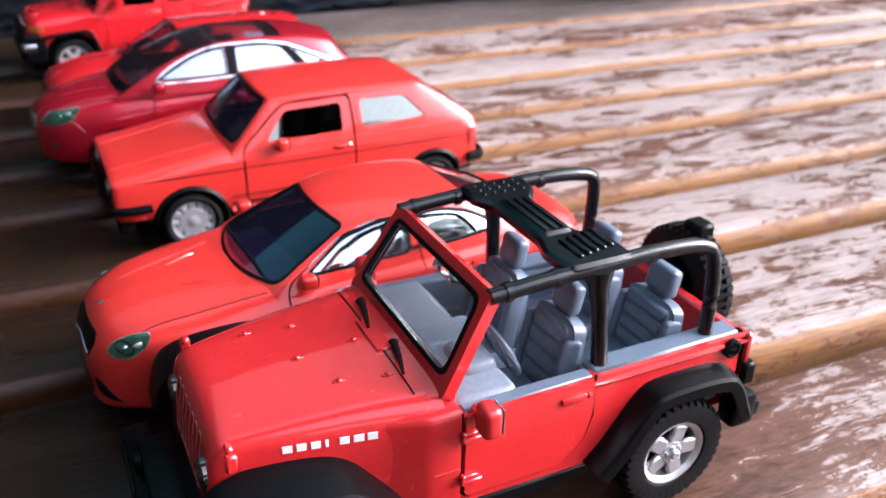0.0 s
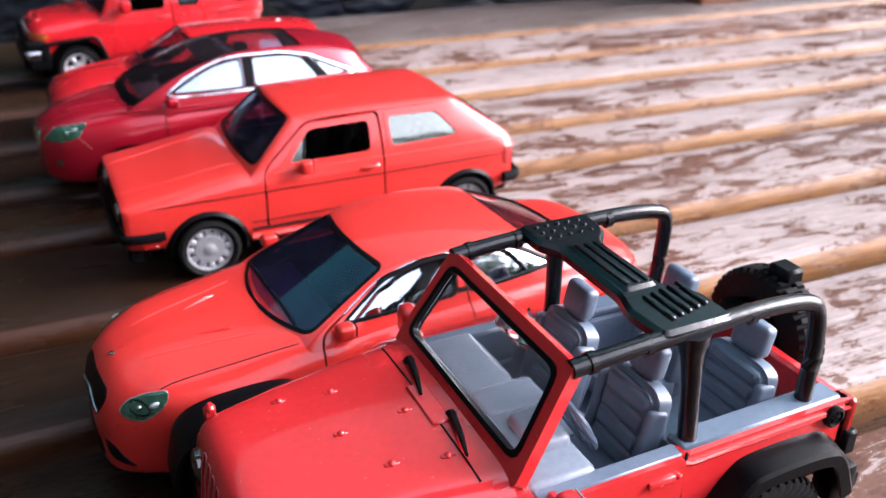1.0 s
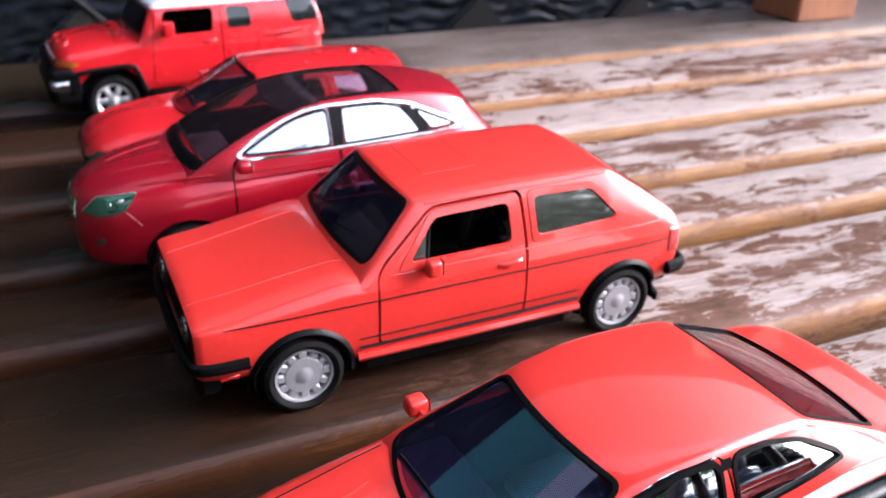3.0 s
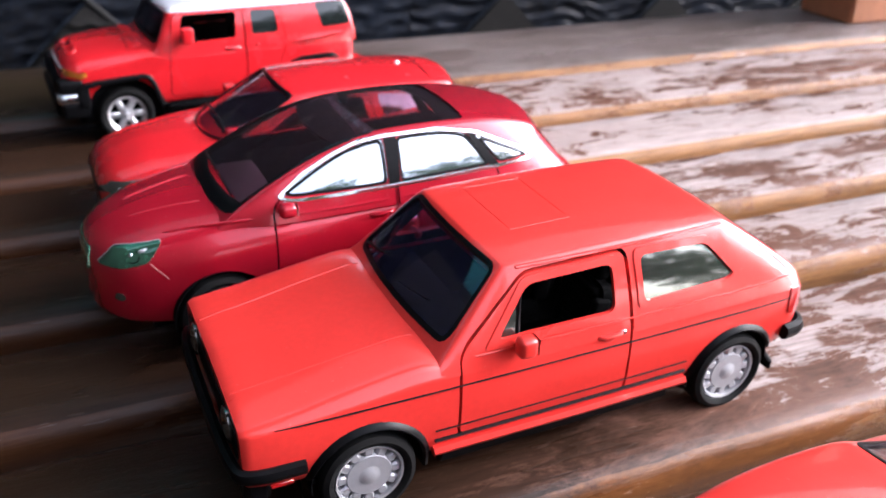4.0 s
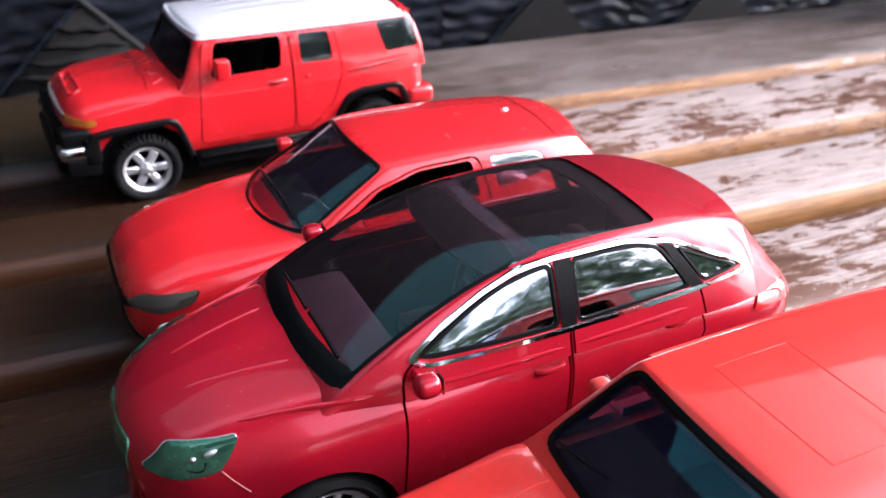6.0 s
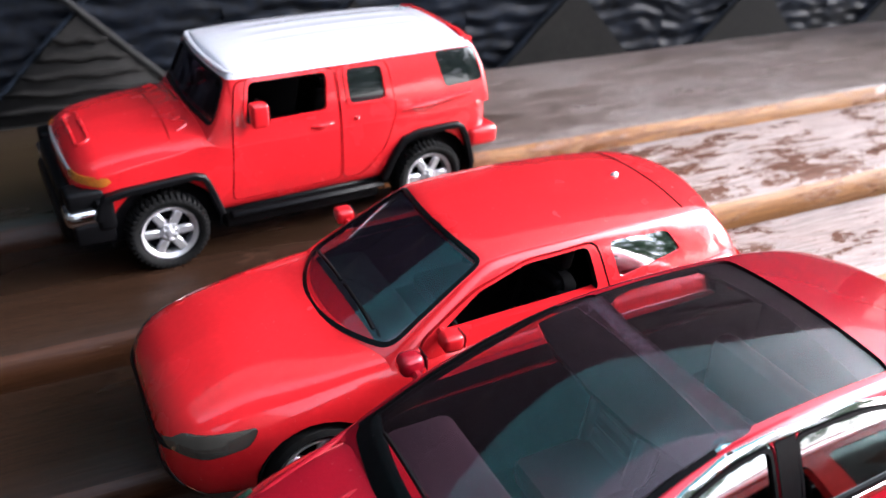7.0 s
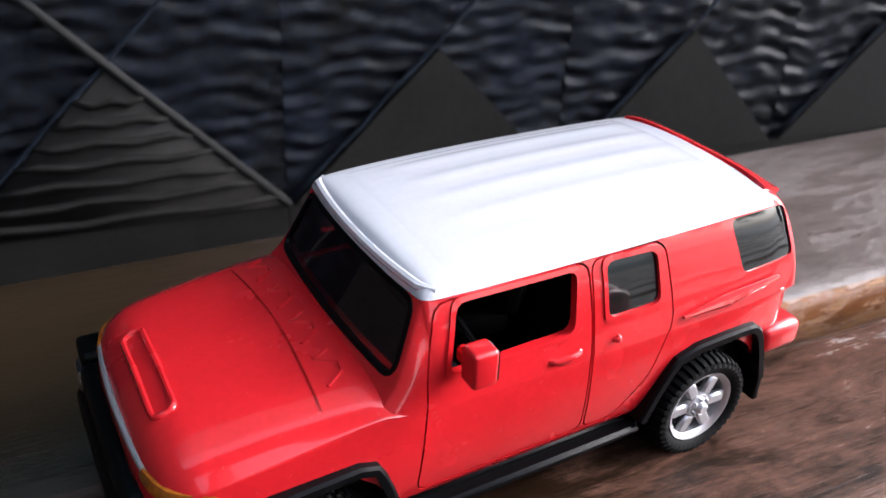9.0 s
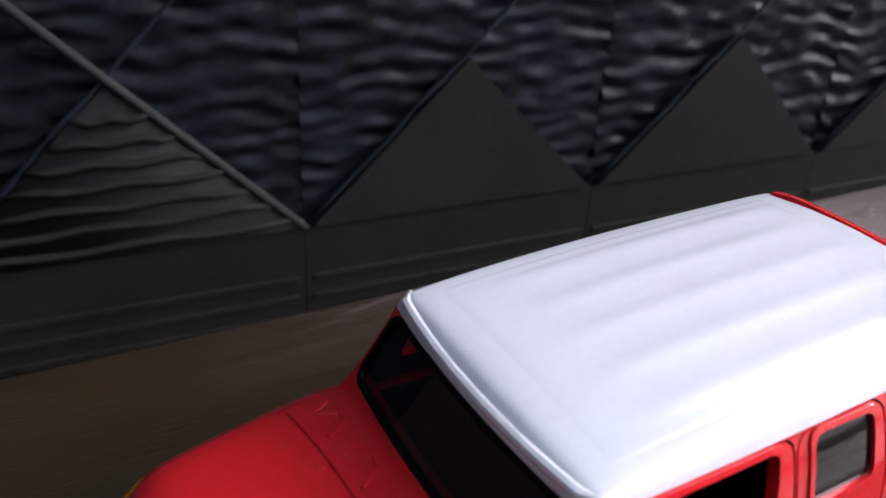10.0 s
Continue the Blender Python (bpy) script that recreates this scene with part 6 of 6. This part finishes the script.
part("grille_trim", tube([(r_nose(y, 0.79) - 0.008, y, 0.79 - 0.05 * abs(y)) for y in np.linspace(-0.52, 0.52, 18)], 0.015, 8), SATIN, rover, "thin silver grille trim")
slot = rounded([(-0.5, -0.3), (-0.41, -0.3), (-0.41, 0.3), (-0.5, 0.3)], 0.04)
part("hood_scoop", tube([(x, y, r_top(x, y) + 0.002) for x, y in [q for a, b in zip(slot, slot[1:] + slot[:1]) for q in (a, ((a[0] + b[0]) / 2, (a[1] + b[1]) / 2))]], 0.014, 8, closed=True), ROSE_RED, rover)
for k in range(4):
    y = -0.5 + k * 0.29
    part("cowl_rib", tube([(x, v, r_top(x, v) + 0.001) for x, v in [(0.15, y), (0.235, y + 0.06), (0.245, y + 0.12), (0.16, y + 0.17), (0.23, y + 0.21)]], 0.009, 6), ROSE_RED, rover)
part("hood_seam", tube([(x, y, r_top(x, y) + 0.0005) for x, y in [(0.07 + 0.04 * math.cos(y * 2.2), y) for y in np.linspace(-0.6, 0.6, 26)]], 0.0055, 5), TAIL, rover)


def roof_panel():
    """The roof's pressed sheet: a raised field with four shallow lengthwise ridges."""
    xs, ys = np.linspace(0.6, 2.38, 40), np.linspace(-0.52, 0.52, 61)
    bm = bmesh.new()
    rows = []
    for x in xs:
        row = []
        for y in ys:
            ends = min(1.0, max(0.0, (x - 0.8) / 0.2), max(0.0, (2.36 - x) / 0.2))
            rim = min(1.0, (x - 0.6) / 0.1, (2.38 - x) / 0.06, (0.52 - abs(y)) / 0.02)
            ridge = 0.5 + 0.5 * math.cos(y * math.tau / 0.2) if abs(y) < 0.45 else 0.0
            row.append(bm.verts.new((x, y, r_top(x, y) - 0.004 + 0.006 * max(0.0, rim) + 0.005 * ends * ridge ** 1.5)))
        rows.append(row)
    for p, q in zip(rows, rows[1:]):
        for k in range(len(ys) - 1):
            bm.faces.new((p[k], q[k], q[k + 1], p[k + 1]))
    return bm


part("roof_panel", roof_panel(), WHITE, rover)
def lip(name, parent, poly, half, mat, bow=0.05):
    """A spoiler: a flat section carried across the car, bowed a little."""
    rings = []
    for k in range(13):
        y = half * (k / 6 - 1)
        back = bow * (1 - (y / half) ** 2)
        thin = 1 - 0.5 * abs(y / half) ** 6
        zc = sum(z for _, z in poly) / len(poly)
        rings.append([(p.x + back, y, zc + (p.y - zc) * thin - 0.25 * bow * (y / half) ** 2) for p in smooth_line([(a, b, 0) for a, b in poly], 1, True)])
    return part(name, skin(rings), mat, parent)


lip("rear_spoiler", rover, [(2.43, 1.3), (2.44, 1.39), (2.5, 1.385), (2.565, 1.33), (2.54, 1.28)], 0.53, ROSE_RED, 0.015)
part("roof_lip", tube([(r_nose(y, 1.325) + 0.006, y, 1.325) for y in np.linspace(-0.585, 0.585, 20)], [0.012] + [0.022] * 18 + [0.012], 8), WHITE, rover)
part("spare_wheel_cover", spun([(0.16, 0.27), (0.02, 0.3), (0.0, 0.27), (-0.01, 0.004)], 30), BLACK, rover, "black spare wheel cover").matrix_basis = pose(S * 2.78, S * 0.05, S * 0.84, 0, 0, 90)
# ---- small fittings of the others ----
part("antenna", ball(0.03, 0.014, 0.02, (2.13, 0.0, c_top(2.13, 0.0)), 10, 6), SILVER, coupe, "small silver roof antenna")
part("tailgate_seam", tube([(2.3, y, c_top(2.3, y)) for y in np.linspace(-0.42, 0.42, 14)], 0.005, 5), BLACK, coupe)
for root, side, poly, x, z in ((suv, u_side, SUV_LAMP, -0.53, 0.775), (saloon, s_side, SALOON_LAMP, -0.42, 0.68)):
    for sign in (-1, 1):
        bulb = part("bulb", ball(0.022, 0.016, 0.02, (x, sign * (abs(side(x, z)) + 0.002), z), 12, 8), CHROME, root, "chrome headlight bulb")
        part("bulb_ring", tube([(x + 0.045 * math.cos(a), sign * (abs(side(x + 0.045 * math.cos(a), z + 0.036 * math.sin(a))) + 0.009), z + 0.036 * math.sin(a)) for a in np.linspace(0, math.tau, 17)[:-1]], 0.007, 5, closed=True), BLACK, bulb)
        part("reflector", ball(0.045, 0.012, 0.02, (x + 0.085, sign * (abs(side(x + 0.085, z + 0.03)) + 0.004), z + 0.03), 12, 6), SILVER, root, "silver headlight reflector")
        edge = [(p.x, p.y) for p in smooth_line([(a, b, 0) for a, b in rounded(poly, 0.03)], 1, True)]
        rim = [(a, sign * (abs(side(a, b)) + 0.006), b) for a, b in edge if abs(side(a, b)) > 0.3]
        if sign < 0:
            part("lamp_rim", tube(rim, 0.0042, 5), SATIN, root, "thin pale headlight rim")
for root, mat, side, pts in ((suv, CRIMSON, u_side, [(-0.32, 0.885), (-0.1, 0.915), (0.1, 0.94), (0.25, 0.95)]), (suv, CRIMSON, u_side, [(0.4, 0.955), (0.6, 0.957), (0.9, 0.962), (1.2, 0.966)]), (suv, CRIMSON, u_side, [(1.26, 0.966), (1.6, 0.97), (1.95, 0.98)])):
    for sign in (-1, 1):
        line = smooth_line([(x, sign * (abs(side(x, z)) - 0.004), z) for x, z in pts], 1)
        part("shoulder_crease", tube(line, [0.004] + [0.013] * (len(line) - 2) + [0.004], 8), mat, root)
for sign in (-1, 1):
    part("bumper_seam", tube([(x, sign * (abs(u_side(x, z)) + 0.001), z) for x, z in [(-0.43 + 0.1 * k / 5, 0.74 - 0.11 * k / 5) for k in range(6)]], 0.003, 5), WORN_EDGE, suv, "pale edge of the bumper joint")
    part("window_sill", tube([(x, sign * (abs(u_side(x, 1.043 + 0.017 * (x - 0.45))) + 0.002), 1.043 + 0.017 * (x - 0.45)) for x in np.linspace(0.46, 2.3, 26)], 0.006, 8), CHROME, suv, "thin chrome strip under the windows")
part("grille_chevron", tube([(s_nose(y, 0.6 - 0.25 * abs(y)) - 0.008, y, 0.6 - 0.25 * abs(y)) for y in np.linspace(-0.2, 0.2, 11)], 0.006, 5), SILVER, saloon, "thin silver grille bar")
for x, y in ((0.12, -0.16), (0.12, 0.16)):
    part("bonnet_vent", tube([(x - 0.12, y, s_top(x - 0.12, y)), (x + 0.03, y * 1.25, s_top(x + 0.03, y * 1.25) + 0.008), (x + 0.08, y * 1.35, s_top(x + 0.08, y * 1.35))], [0.004, 0.014, 0.006], 6), RED_ORANGE, saloon)
for root, top, x in ((saloon, s_top, 0.47), (suv, u_top, 0.13), (coupe, c_top, 0.37)):
    for y0, y1 in ((-0.05, -0.44), (0.36, 0.0)):
        part("wiper", tube([(x + 0.02, y, top(x + 0.02 + 0.14 * abs(y), y) + 0.012) for y in np.linspace(y0, y1, 6)], 0.01, 5), BLACK, root, "black wiper")
for y in (-1, 1):
    part("bonnet_crease", tube([(x, y * (0.2 + 0.22 * (x + 0.3)), s_top(x, y * (0.2 + 0.22 * (x + 0.3))) - 0.006) for x in np.linspace(-0.35, 0.36, 12)], [0.003] + [0.012] * 10 + [0.003], 8), RED_ORANGE, saloon)
    part("bonnet_seam", tube([(x, y * (0.47 + 0.1 * (x + 0.3)), s_top(x, y * (0.47 + 0.1 * (x + 0.3)))) for x in np.linspace(-0.3, 0.48, 12)], 0.004, 5), BLACK, saloon)
    part("bonnet_crease", tube([(x, y * (0.16 + 0.2 * (x + 0.4)), u_top(x, y * (0.16 + 0.2 * (x + 0.4))) - 0.006) for x in np.linspace(-0.5, 0.0, 12)], [0.003] + [0.012] * 10 + [0.003], 8), CRIMSON, suv)
part("bumper_gap", tube([(c_nose(y, 0.47) - 0.001, y, 0.47 + 0.05 * abs(y)) for y in np.linspace(-0.46, 0.46, 20)], [0.004] + [0.014] * 18 + [0.004], 6), BLACK, coupe, "dark gap over the front bumper")
part("star_badge", ball(0.024, 0.024, 0.005, (-0.46, 0.0, s_top(-0.46, 0.0)), 10, 6), LENS, saloon, "small dark bonnet badge")
